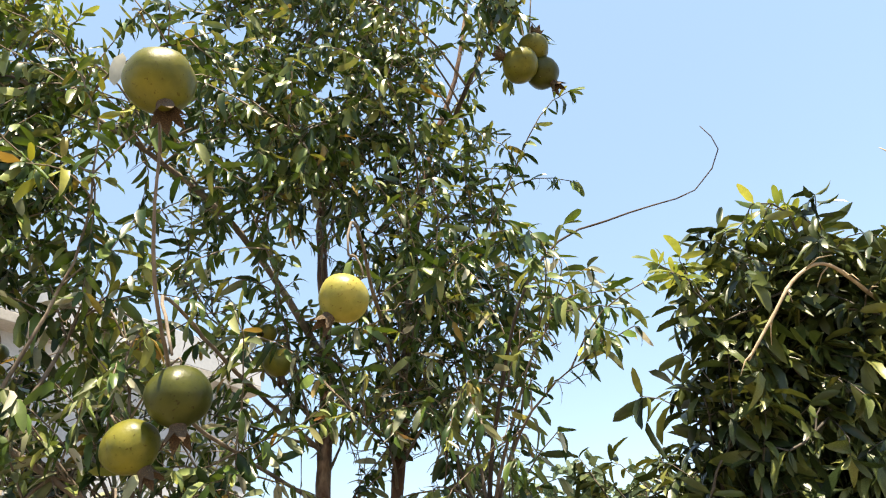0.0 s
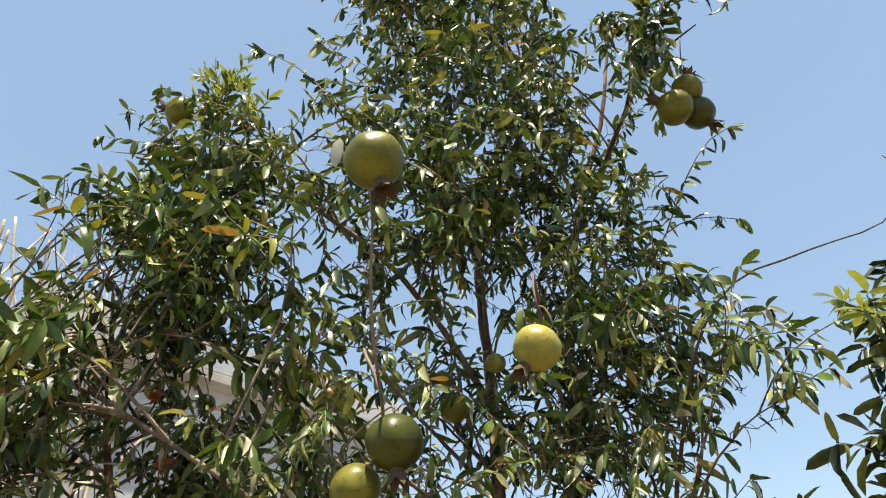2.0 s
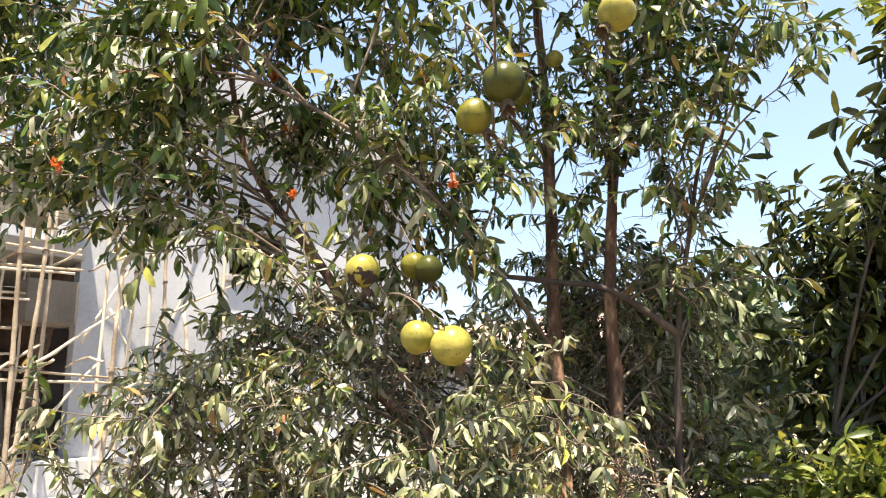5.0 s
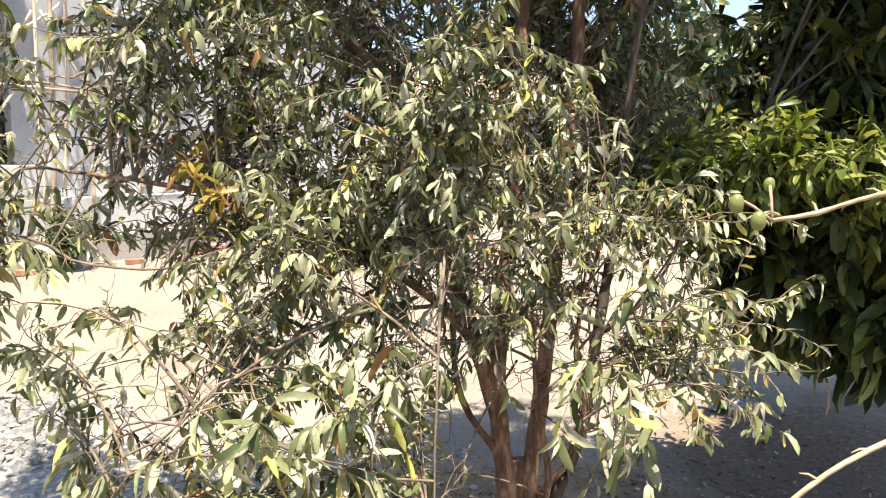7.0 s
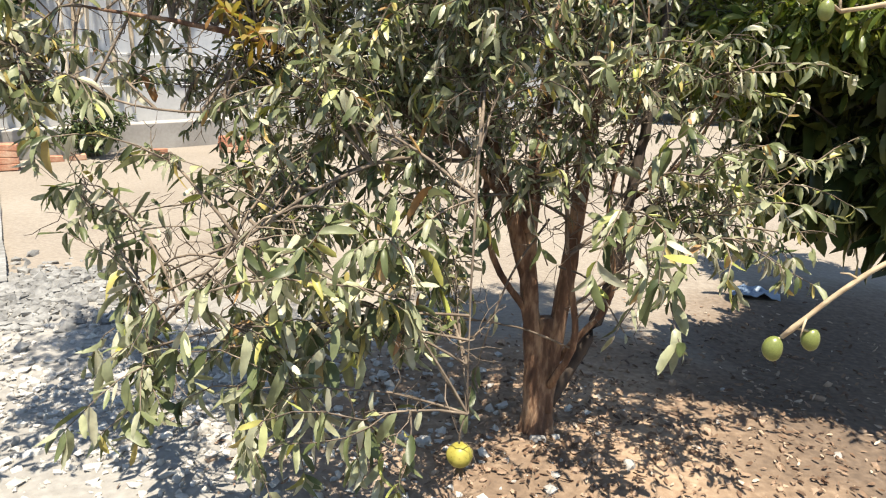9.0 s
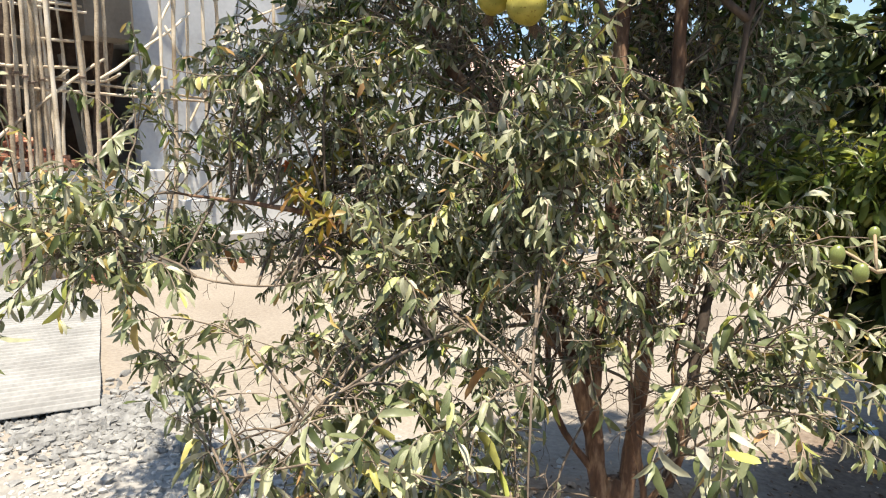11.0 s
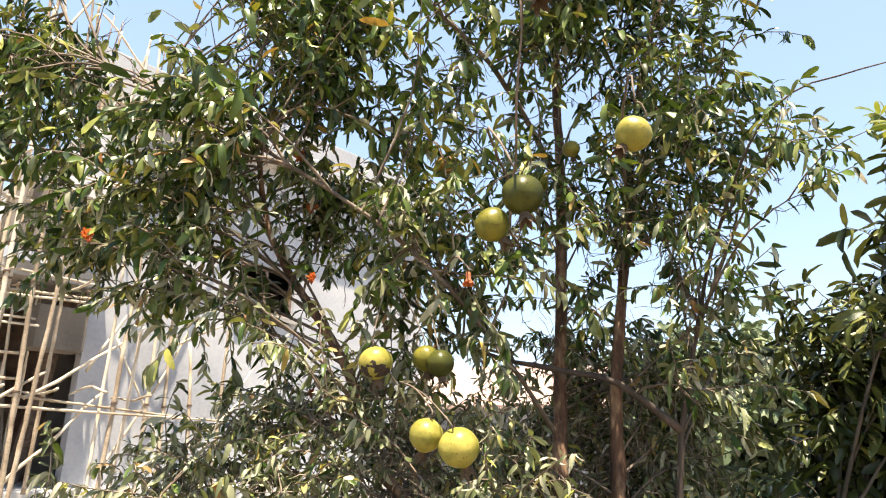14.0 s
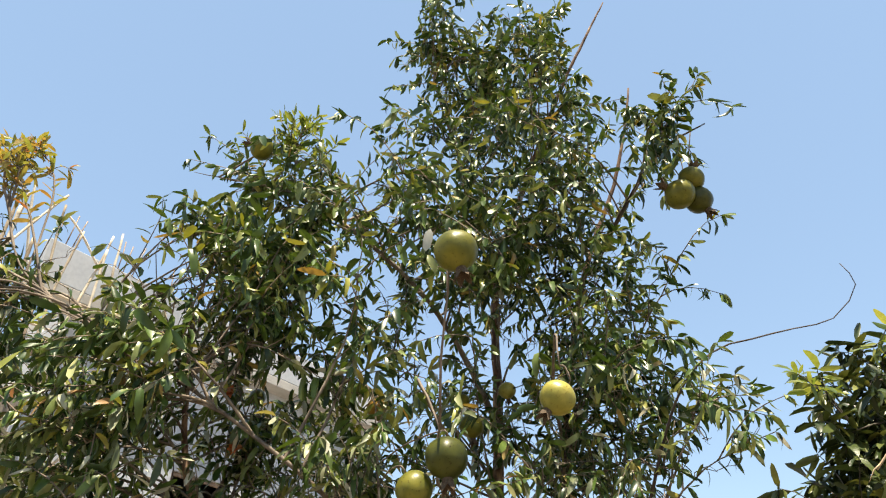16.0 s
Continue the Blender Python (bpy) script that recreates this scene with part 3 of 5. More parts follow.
for z, sa, sb, d, fall in ((2.27, -5, 0.95, 1.03, 0.25), (2.12, -3.5, 1.6, 1.1, 0.12), (3.66, -5, -0.4, 1.1, 0.15), (3.50, -4.5, -0.3, 0.9, 0.1), (3.35, -4, -0.5, 1.2, 0.05), (4.86, -5, -0.1, 1.15, -0.05), (5.05, -4.6, 0.2, 0.95, 0.08), (6.1, -5, 0.5, 1.1, 0.1), (2.75, -5, -0.9, 0.5, 0.0), (3.05, -5, -0.8, 0.7, 0.06), (3.2, -5, -0.7, 0.3, 0.0), (4.4, -5, -1.2, 1.2, 0.1), (5.6, -5, -0.4, 1.1, 0.05), (2.45, -4, -0.7, 0.1, 0.0)):
    bamboo("ledger", hp(sa, d, z + rng_sc.normal(scale=0.03) + fall * 0.4), hp(sb, d, z + rng_sc.normal(scale=0.03) - fall * 0.6), rng_sc.uniform(0.022, 0.032))
for k in range(22):
    sc, z = -3.4 + 0.18 * k, (2.26, 3.55, 4.92)[k % 3]
    bamboo("transom", hp(sc, 1.35, z + 0.04), hp(sc + 0.05, 0.1, z + 0.06), 0.02)
for a, b in (((-2.2, 1.2, 1.3), (-0.75, 1.05, 2.5)), ((-0.95, 1.0, 1.3), (-0.05, 0.9, 2.3)), ((-0.9, 0.95, 2.2), (0.4, 0.85, 3.2)), ((-2.2, 1.1, 3.4), (-1.1, 1.0, 5.0)), ((-1.6, 1.0, 5.9), (-0.9, 0.9, 7.6)), ((1.1, 0.8, 1.6), (2.6, 0.8, 2.9)), ((-0.7, 0.6, 6.0), (-1.3, 0.7, 7.7)), ((0.3, 0.5, 6.4), (0.15, 0.5, 7.7)), ((-0.70, 0.8, 5.4), (-0.85, 0.8, 7.5)), ((0.35, 0.8, 6.3), (-0.78, 0.8, 7.38)), ((-0.55, 0.8, 5.3), (-0.50, 0.8, 7.25)), ((-0.36, 0.8, 5.6), (-0.09, 0.8, 7.4))):
    bamboo("brace", hp(*a), hp(*b), 0.026)
for a, b in (((0.2, 0.45, 1.3), (1.3, 0.3, 3.3)), ((1.2, 0.5, 1.4), (0.3, 0.3, 3.1)), ((-0.1, 0.5, 2.6), (1.0, 0.35, 4.6)), ((0.9, 0.5, 3.0), (2.3, 0.3, 3.7)), ((1.4, 0.55, 1.3), (2.5, 0.3, 3.0)), ((0.3, 0.4, 4.2), (1.6, 0.25, 5.8))):
    bamboo("brace", hp(*a), hp(*b), 0.024)


# cord lashings where canes cross
for pts, r, pole in POLES:
    for z in (2.2, 3.5, 4.9, 5.6):
        k = int(np.argmin(np.abs(pts[:, 2] - z)))
        if abs(pts[k, 2] - z) < 0.1 and rng_sc.random() < 0.7:
            soup = Soup()
            for j in range(4):
                turn = [pts[k] + (r + 0.006) * (HU * math.cos(a) + HN * math.sin(a)) + np.array([0, 0, 0.011 * (j - 1.5) + 0.01 * math.sin(a + j)]) for a in np.linspace(0, 6.283, 9)]
                tube(soup, turn, [0.0055] * 9, 4)
            me = soup.mesh("lashing", steel_mat)
            me.transform(SC)
            part("lashing", me, pole, "dark cord lashing")


# ---- bricks ----
def brick_mesh():
    bm = bmesh.new()
    bmesh.ops.create_cube(bm, size=1)
    bmesh.ops.scale(bm, vec=(0.19, 0.09, 0.065), verts=bm.verts)
    bmesh.ops.bevel(bm, geom=bm.edges[:], offset=0.006, segments=1, affect="EDGES")
    me = bpy.data.meshes.new("brick")
    bm.to_mesh(me)
    bm.free()
    me.materials.append(brick_mat)
    return me


BRICK = brick_mesh()
pile = thing("brick_pile", "heap of red clay bricks on the house plinth", "bricks", at=tuple(hp(-1.75, 0.2, 1.18)))
rng_b = np.random.default_rng(4)
for layer in range(7):
    half = 0.95 - 0.11 * layer
    for k in range(int(half * 20)):
        off = HU * rng_b.uniform(-half, half) + HN * rng_b.uniform(-0.28, 0.28) * (1 - layer / 9)
        m = Matrix.Translation((*off[:2], 0.035 + 0.066 * layer)) @ Euler((rng_b.normal(scale=0.25), rng_b.normal(scale=0.25), rng_b.uniform(0, 3.1))).to_matrix().to_4x4()
        part("brick", BRICK, pile, at=m)
edging = thing("brick_edging", "low row of loose red bricks along sandy ground", "bricks", at=(-6.3, 5.9, 0))
for k in range(14):
    m = Matrix.Translation((0.24 * k * 0.5 - 0.6, 0.24 * k * 0.85 - 1.3, 0.02)) @ Euler((0, rng_b.normal(scale=0.05), 1.03 + rng_b.normal(scale=0.12))).to_matrix().to_4x4()
    if k in (0, 1, 3, 6, 7, 11):
        part("brick", BRICK, edging, at=m)


def brick_stack(at, turn, across, deep, courses, label):
    """Bricks laid loosely on one another, course by course."""
    ob = thing("brick_stack", label, "bricks", at=at)
    rng = np.random.default_rng(courses)
    for c in range(courses):
        for i in range(across):
            for j in range(deep):
                m = Matrix.Rotation(turn, 4, "Z") @ Matrix.Translation(((i - (across - 1) / 2) * 0.197 + rng.normal(scale=0.006), (j - (deep - 1) / 2) * 0.096, 0.02 + 0.067 * c)) @ Matrix.Rotation(rng.normal(scale=0.04), 4, "Z")
                part("brick", BRICK, ob, at=m)


brick_stack((-6.24, 5.16, 0), 0.72, 2, 2, 4, "small stack of red clay bricks on the sand")
brick_stack((-4.88, 7.42, 0), 0.5, 2, 2, 3, "low stack of red clay bricks on the sand")


# ---- corrugated sheets on the ground ----
sheet_mat = surface("cement_sheet", [(0.25, (0.15, 0.147, 0.142)), (0.5, (0.235, 0.23, 0.222)), (0.75, (0.34, 0.335, 0.325))], scale=2.2, fine=40, bump=0.3)


def corrugated_sheet(at, turn, wide, long, lift, off_seed=0.0):
    """A ribbed cement roofing sheet; the ribs run across it."""
    soup = Soup()
    pitch, rib = 0.085, 0.022
    line = [(k * pitch + y, z) for k in range(int(long / pitch)) for y, z in ((0.0, 0.0), (0.014, rib), (0.036, rib), (0.050, 0.0))]
    n = len(line) - 1
    v, f = [], []
    for face in (0.006, 0.0):
        for k, (y, z) in enumerate(line):
            wave = 0.012 * noise.noise((y * 1.7, wide * 3, off_seed))
            v += [(-wide / 2 + wave, y, z + face + wave), (wide / 2 + wave, y, z + face + wave * 0.5)]
    m = 2 * (n + 1)
    for k in range(n):
        a = 2 * k
        f += [(a, a + 1, a + 3, a + 2), (m + a + 2, m + a + 3, m + a + 1, m + a), (a, a + 2, m + a + 2, m + a), (a + 1, m + a + 1, m + a + 3, a + 3)]
    f += [(0, m, m + 1, 1), (2 * n, 2 * n + 1, m + 2 * n + 1, m + 2 * n)]
    soup.add(v, f)
    ob = tagged(new("corrugated_sheet", soup.mesh("corrugated_sheet", sheet_mat, smooth=False)), "grey corrugated cement roofing sheet lying on the sand", "roofing sheet", "roofing sheets on the ground")
    ob.matrix_world = Matrix.Translation((*at, lift)) @ Euler((0, 0, turn)).to_matrix().to_4x4()


for k, (off, far, wide, long) in enumerate(((0.56, 4.1, 1.1, 3.0), (1.72, 4.2, 1.1, 2.8), (0.64, 7.2, 1.1, 1.2), (2.89, 3.9, 1.1, 3.2))):
    ax, lx = np.array([-0.75, 0.66]), np.array([-0.66, -0.75])
    p = np.array([-0.09, -0.38]) + ax * far + lx * off
    corrugated_sheet(p, math.atan2(0.75, 0.66) + 0.02 * (k - 1), wide, long, 0.012 + 0.008 * (k % 2))


# ---- pomegranate tree ----
tree = thing("pomegranate_tree", "many-stemmed pomegranate tree with narrow leaves and ripening fruit", "tree", at=(0, 0, 0))
STEM_LINES = {
    "a": ([(-0.30, 1.60, -0.05), (-0.33, 1.62, 0.35), (-0.37, 1.66, 0.75), (-0.34, 1.80, 1.3), (-0.34, 1.92, 2.0), (-0.33, 2.05, 2.7), (-0.33, 2.10, 3.35), (-0.16, 2.10, 3.95), (0.06, 2.10, 4.55), (0.30, 2.1, 5.1)], 0.027, 0.004),
    "b": ([(-0.28, 1.62, 0.10), (-0.24, 1.66, 0.55), (-0.20, 1.74, 1.1), (-0.17, 1.84, 1.6), (-0.16, 1.86, 1.95), (-0.10, 1.95, 2.45), (-0.05, 2.05, 2.92), (0.08, 2.05, 3.42), (0.24, 2.05, 3.85), (0.34, 2.0, 4.3)], 0.024, 0.004),
    "c": ([(-0.27, 1.64, 0.12), (-0.12, 1.70, 0.45), (-0.06, 1.76, 0.85), (-0.02, 1.80, 1.28), (0.02, 1.80, 1.78), (0.10, 1.78, 2.15), (0.17, 1.62, 2.38), (0.24, 1.5, 2.54), (0.35, 1.46, 2.66), (0.52, 1.46, 2.70), (0.68, 1.45, 2.73), (0.76, 1.43, 2.82), (0.73, 1.42, 2.88)], 0.024, 0.0012),
    "d": ([(-0.36, 1.64, 0.55), (-0.52, 1.56, 1.1), (-0.62, 1.50, 1.5), (-0.80, 1.48, 1.68), (-0.90, 1.46, 1.95), (-1.15, 1.46, 2.3), (-1.22, 1.42, 2.55), (-1.30, 1.40, 3.0)], 0.021, 0.004),
    "e": ([(-0.34, 1.92, 1.75), (-0.50, 1.55, 2.05), (-0.70, 1.28, 2.28), (-1.05, 1.20, 2.52), (-1.45, 1.18, 2.76), (-1.80, 1.16, 3.0), (-2.05, 1.15, 3.45)], 0.0055, 0.002),
    "f": ([(0.02, 1.80, 1.79), (-0.15, 1.76, 1.92), (-0.34, 1.74, 1.97), (-0.58, 1.72, 2.03), (-0.8, 1.6, 2.2)], 0.008, 0.003),
    "g": ([(-0.37, 1.64, 0.70), (-0.55, 1.50, 0.95), (-0.80, 1.35, 1.12), (-1.10, 1.22, 1.25), (-1.45, 1.1, 1.3)], 0.014, 0.003),
    "h": ([(-0.34, 2.05, 2.7), (-0.50, 1.75, 3.0), (-0.72, 1.5, 3.2), (-1.0, 1.35, 3.35), (-1.35, 1.3, 3.45)], 0.011, 0.0008),
    "i": ([(0.06, 2.05, 3.3), (0.2, 1.85, 3.45), (0.36, 1.62, 3.55), (0.5, 1.5, 3.55)], 0.010, 0.002),
    "k": ([(-0.80, 1.35, 1.12), (-1.20, 1.12, 1.05), (-1.5, 1.02, 1.12), (-1.9, 1.0, 1.1)], 0.0032, 0.001),
    "l": ([(-0.50, 1.52, 0.92), (-0.70, 1.15, 0.95), (-0.95, 0.95, 0.78), (-1.2, 0.88, 0.5)], 0.005, 0.0015),
    "m": ([(-0.52, 1.56, 1.1), (-0.45, 1.25, 1.15), (-0.42, 1.05, 0.85), (-0.40, 0.96, 0.42)], 0.004, 0.0012),
    "n": ([(-0.33, 1.98, 2.25), (-0.40, 1.5, 2.30), (-0.36, 1.15, 2.28), (-0.30, 0.95, 2.33), (-0.285, 0.88, 2.42), (-0.262, 0.83, 2.54), (-0.27, 0.82, 2.66)], 0.0034, 0.0018),
    "o": ([(-0.34, 2.0, 2.4), (-0.42, 1.5, 2.5), (-0.42, 1.2, 2.52), (-0.36, 1.08, 2.42), (-0.32, 1.03, 2.33)], 0.0045, 0.002),
    "p": ([(-0.10, 1.95, 2.45), (-0.09, 1.62, 2.62), (-0.07, 1.30, 2.64), (-0.055, 1.12, 2.57), (-0.05, 1.06, 2.47)], 0.0045, 0.0018),
    "q": ([(-0.34, 1.62, 0.42), (-0.46, 1.58, 0.62), (-0.50, 1.60, 0.90), (-0.44, 1.66, 1.25), (-0.48, 1.72, 1.6)], 0.011, 0.0008),
    "r": ([(-0.24, 1.64, 0.28), (-0.10, 1.58, 0.55), (-0.13, 1.55, 0.85), (-0.06, 1.62, 1.20), (-0.10, 1.7, 1.5)], 0.010, 0.0008),
    "s": ([(-0.26, 1.60, 0.20), (-0.20, 1.52, 0.42), (-0.24, 1.50, 0.72), (-0.27, 1.55, 1.05)], 0.009, 0.003),
    "t": ([(-0.06, 1.76, 0.80), (0.06, 1.74, 0.92), (0.14, 1.72, 1.08), (0.17, 1.70, 1.25)], 0.007, 0.001),
    "j": ([(-0.33, 2.08, 3.2), (-0.42, 1.9, 3.7), (-0.52, 1.75, 4.1), (-0.6, 1.6, 4.5)], 0.010, 0.0008),
}
pom = Foliage(11)
pom.gaps = [((-1.80, 0.6, 2.80), (-1.12, 1.8, 3.10)), ((-0.46, 0.6, 0.1), (-0.06, 1.58, 0.72)), ((-2.3, 0.6, 0.5), (-1.85, 1.3, 0.95)), ((-1.12, 0.6, 3.2), (-0.98, 1.22, 3.5)), ((-0.31, 0.6, 2.5), (-0.15, 0.75, 2.7)), ((-0.12, 0.6, 2.3), (0.0, 1.05, 2.45)), ((-0.72, 0.6, 1.65), (-0.40, 1.2, 1.99))]
rng_limb = np.random.default_rng(3)
for key, (pts, r0, r1) in STEM_LINES.items():
    line = spline(pts, 0.05)
    t = np.linspace(0, 1, len(line))
    wob = np.stack([np.convolve(rng_limb.normal(scale=0.006, size=len(line) + 4), np.ones(5) / 5, "valid") for _ in range(3)], -1)
    line = line + wob * np.minimum(t * 6, 1)[:, None]
    soup = Soup()
    tube(soup, line, (r0 * (1 - t) ** (1.5 if key == "c" else 0.8) + r1) * (1 + 0.15 * np.exp(-t * 25)), 10, rough=0.07, rng=rng_limb)
    part("trunk" if key in "abc" else "limb", soup.mesh("limb", dark_bark_mat if key in "cfi" else twig_mat if key in "nohkpelm" else bark_mat), tree)
    if key not in "nop":
        pom.root_on(line[len(line) // 5 : int(len(line) * (0.66 if key == "c" else 1.0))])


def trunk_base():
    """The fluted foot from which the stems part, with a root flare."""
    n, rows, v, f = 28, 16, [], []
    for j in range(rows):
        z = -0.08 + 0.50 * j / (rows - 1)
        r = 0.040 + 0.020 * math.exp(-max(z, 0) * 16) - 0.012 * max(0.0, z - 0.2) / 0.2
        for k in range(n):
            a = 2 * math.pi * k / n
            flute = 1 + 0.17 * math.cos(4 * a + 3.0 * z) + 0.09 * math.cos(7 * a - 5 * z + 1) + 0.10 * noise.noise((math.cos(a) * 2.5, math.sin(a) * 2.5, z * 9))
            v.append((-0.30 + 0.02 * z + r * flute * math.cos(a), 1.61 + 0.05 * z + 0.85 * r * flute * math.sin(a), z))
    f = [(j * n + k, j * n + (k + 1) % n, (j + 1) * n + (k + 1) % n, (j + 1) * n + k) for j in range(rows - 1) for k in range(n)]
    f.append(tuple((rows - 1) * n + k for k in range(n)))
    soup = Soup()
    soup.add(v, f)
    part("trunk", soup.mesh("trunk", bark_mat), tree, "fluted reddish-brown foot of the stems")


trunk_base()
rng_shoot = np.random.default_rng(17)
for k in range(9):
    a = np.array([-0.30 + 0.05 * rng_shoot.normal(), 1.60, 0.92 + 0.16 * rng_shoot.random()])
    pts = [a, a + np.array([-0.06 + 0.11 * (k % 4 == 0), -0.05, 0.03]) * rng_shoot.uniform(0.5, 1.2), a + np.array([-0.15 + 0.26 * (k % 4 == 0), -0.10, -0.01 + 0.06 * rng_shoot.normal()])]
    soup = Soup()
    line = spline(pts, 0.03)
    tube(soup, line, np.linspace(0.0045, 0.002, len(line)), 6)
    part("shoot", soup.mesh("shoot", twig_mat), tree, "bare broken shoot")
for pts in ([(-0.32, 1.60, 1.05), (-0.36, 1.42, 1.0), (-0.33, 1.38, 0.80), (-0.28, 1.40, 0.66)], [(-0.30, 1.58, 0.75), (-0.38, 1.40, 0.62), (-0.44, 1.34, 0.42), (-0.47, 1.30, 0.25)], [(-0.26, 1.6, 0.6), (-0.16, 1.42, 0.62), (-0.06, 1.32, 0.52)]):
    soup = Soup()
    line = spline(pts, 0.03)
    tube(soup, line, np.linspace(0.004, 0.002, len(line)), 6)
    part("shoot", soup.mesh("shoot", twig_mat), tree, "bare broken shoot")
    pom.leafy(line, 0.04, 1.2, 0.55)
# centre, radii, branches, twigs to a branch, leaf size, leaf spacing, bare sticks
ZONES = [
    ((-0.3, 1.75, 3.45), (0.54, 0.42, 0.45), 20, 7, 1.2, 0.0252, 2),
    ((-0.42, 1.45, 3.1), (0.44, 0.3, 0.32), 9, 7, 1.2, 0.0252, 2),
    ((-0.18, 1.85, 4.3), (0.3, 0.3, 0.62), 20, 6, 1.2, 0.0252, 1),
    ((-0.85, 1.48, 2.62), (0.32, 0.25, 0.2), 6, 7, 1.2, 0.0252, 2),
    ((-0.98, 1.36, 3.1), (0.52, 0.3, 0.26), 21, 7, 1.2, 0.0252, 1),
    ((-1.16, 1.4, 3.42), (0.1, 0.06, 0.06), 3, 5, 1.2, 0.0252, 1),
    ((-1.28, 1.22, 2.98), (0.24, 0.14, 0.12), 6, 6, 1.2, 0.0252, 1),
    ((0.14, 1.85, 3.2), (0.24, 0.3, 0.58), 13, 6, 1.14, 0.0252, 3),
    ((-0.48, 1.7, 2.55), (0.72, 0.4, 0.46), 22, 7, 1.14, 0.0252, 4),
    ((0.02, 1.75, 2.65), (0.2, 0.25, 0.3), 10, 6, 1.14, 0.0252, 4),
    ((0.06, 1.92, 2.05), (0.22, 0.28, 0.46), 7, 6, 1.14, 0.0252, 6),
    ((0.28, 1.55, 2.45), (0.1, 0.12, 0.2), 4, 5, 1.08, 0.0252, 4),
    ((-0.68, 1.44, 2.14), (0.28, 0.18, 0.26), 11, 6, 1.2, 0.0252, 2),
    ((-1.8, 1.4, 2.3), (0.2, 0.26, 0.26), 5, 7, 1.2, 0.0252, 2),
    ((-1.1, 1.4, 1.74), (0.3, 0.28, 0.2), 9, 6, 0.9, 0.0205, 5),
    ((-1.12, 1.45, 2.42), (0.36, 0.24, 0.12), 3, 6, 1.14, 0.0252, 3),
    ((-1.36, 1.12, 2.22), (0.15, 0.12, 0.2), 6, 7, 1.26, 0.0252, 1),
    ((-1.98, 1.18, 2.82), (0.28, 0.26, 0.42), 17, 7, 1.2, 0.0252, 1),
    ((-1.4, 1.22, 2.58), (0.5, 0.26, 0.25), 13, 7, 1.2, 0.0252, 2),
    ((-0.85, 1.55, 1.62), (0.75, 0.48, 0.36), 42, 7, 0.85, 0.019, 7),
    ((-0.78, 1.4, 1.2), (0.75, 0.42, 0.26), 32, 6, 0.9, 0.02, 8),
    ((-0.85, 1.2, 0.88), (0.66, 0.34, 0.28), 15, 5, 1.1, 0.026, 8),
    ((-0.82, 0.92, 0.66), (0.5, 0.16, 0.2), 10, 4, 1.5, 0.036, 3),
    ((-0.85, 0.96, 0.42), (0.46, 0.16, 0.22), 8, 4, 1.5, 0.036, 3),
    ((-0.55, 1.65, 4.4), (0.2, 0.2, 0.36), 7, 6, 1.2, 0.0252, 1),
    ((-1.65, 1.05, 1.18), (0.35, 0.2, 0.18), 11, 5, 1.1, 0.024, 2),
    ((-1.9, 1.05, 1.22), (0.14, 0.12, 0.12), 4, 5, 1.2, 0.024, 1),
    ((0.36, 1.52, 3.55), (0.13, 0.12, 0.1), 5, 5, 1.2, 0.0252, 1),
    ((-0.3, 2.2, 1.95), (0.5, 0.2, 0.36), 11, 6, 1.08, 0.0252, 4),
    ((-0.28, 2.12, 1.75), (0.5, 0.2, 0.26), 22, 6, 0.85, 0.019, 6),
    ((-1.36, 1.25, 1.5), (0.34, 0.25, 0.18), 5, 6, 0.95, 0.019, 4),
    ((0.14, 1.5, 0.84), (0.22, 0.2, 0.22), 8, 4, 1.05, 0.026, 7),
    ((0.0, 1.2, 0.72), (0.1, 0.1, 0.14), 3, 4, 1.5, 0.036, 2),
    ((-0.38, 1.4, 0.92), (0.26, 0.14, 0.18), 5, 4, 0.95, 0.026, 9),
    ((-0.1, 2.1, 1.45), (0.55, 0.24, 0.42), 34, 6, 0.85, 0.019, 6),
    ((-0.48, 1.32, 1.32), (0.3, 0.16, 0.25), 12, 6, 0.95, 0.02, 7),
    ((0.0, 1.55, 1.22), (0.22, 0.16, 0.16), 6, 5, 0.9, 0.02, 7),
    ((-0.2, 1.95, 0.98), (0.5, 0.25, 0.26), 7, 5, 0.85, 0.024, 8),
    ((-1.42, 1.10, 0.90), (0.30, 0.20, 0.18), 4, 3, 1.2, 0.032, 6),
    ((-1.30, 0.98, 0.56), (0.28, 0.14, 0.14), 3, 3, 1.35, 0.036, 4),
    ((-0.10, 2.15, 1.98), (0.45, 0.18, 0.28), 6, 6, 1.0, 0.024, 5),
]
for c, r, nb, nt, size, spacing, bare in ZONES:
    pom.zone(c, r, nb, nt, size=size, spacing=spacing, bare=bare, radius=0.0028 if c[2] < 0.8 else 0.0042)
young = Foliage(12, leaf=0.05, slim=0.26, hang=-0.1)
young.samples = pom.samples
for c, r, nb in (((-2.02, 1.15, 3.50), (0.10, 0.10, 0.16), 5), ((-1.10, 1.27, 1.34), (0.08, 0.06, 0.06), 2), ((-1.02, 1.22, 1.22), (0.09, 0.06, 0.06), 1)):
    young.zone(c, r, nb, 4, reach=0.12, spacing=0.022, bare=0)
part("young_foliage", leaves_mesh("young_foliage", *young.arrays()[:3], young.arrays()[3], young.arrays()[3] * 0.26, young.arrays()[3] * 0 + 0.2, young.arrays()[3] * 0 + 0.3, young_leaf_mat), tree, "orange and yellow young leaves at the shoot tips", kind="stuff")
part("young_twig", young.twigs.mesh("young_twig", twig_mat), tree, kind="stuff")
fresh = Foliage(13, leaf=0.036, slim=0.24, hang=-0.35)
fresh.samples = pom.samples
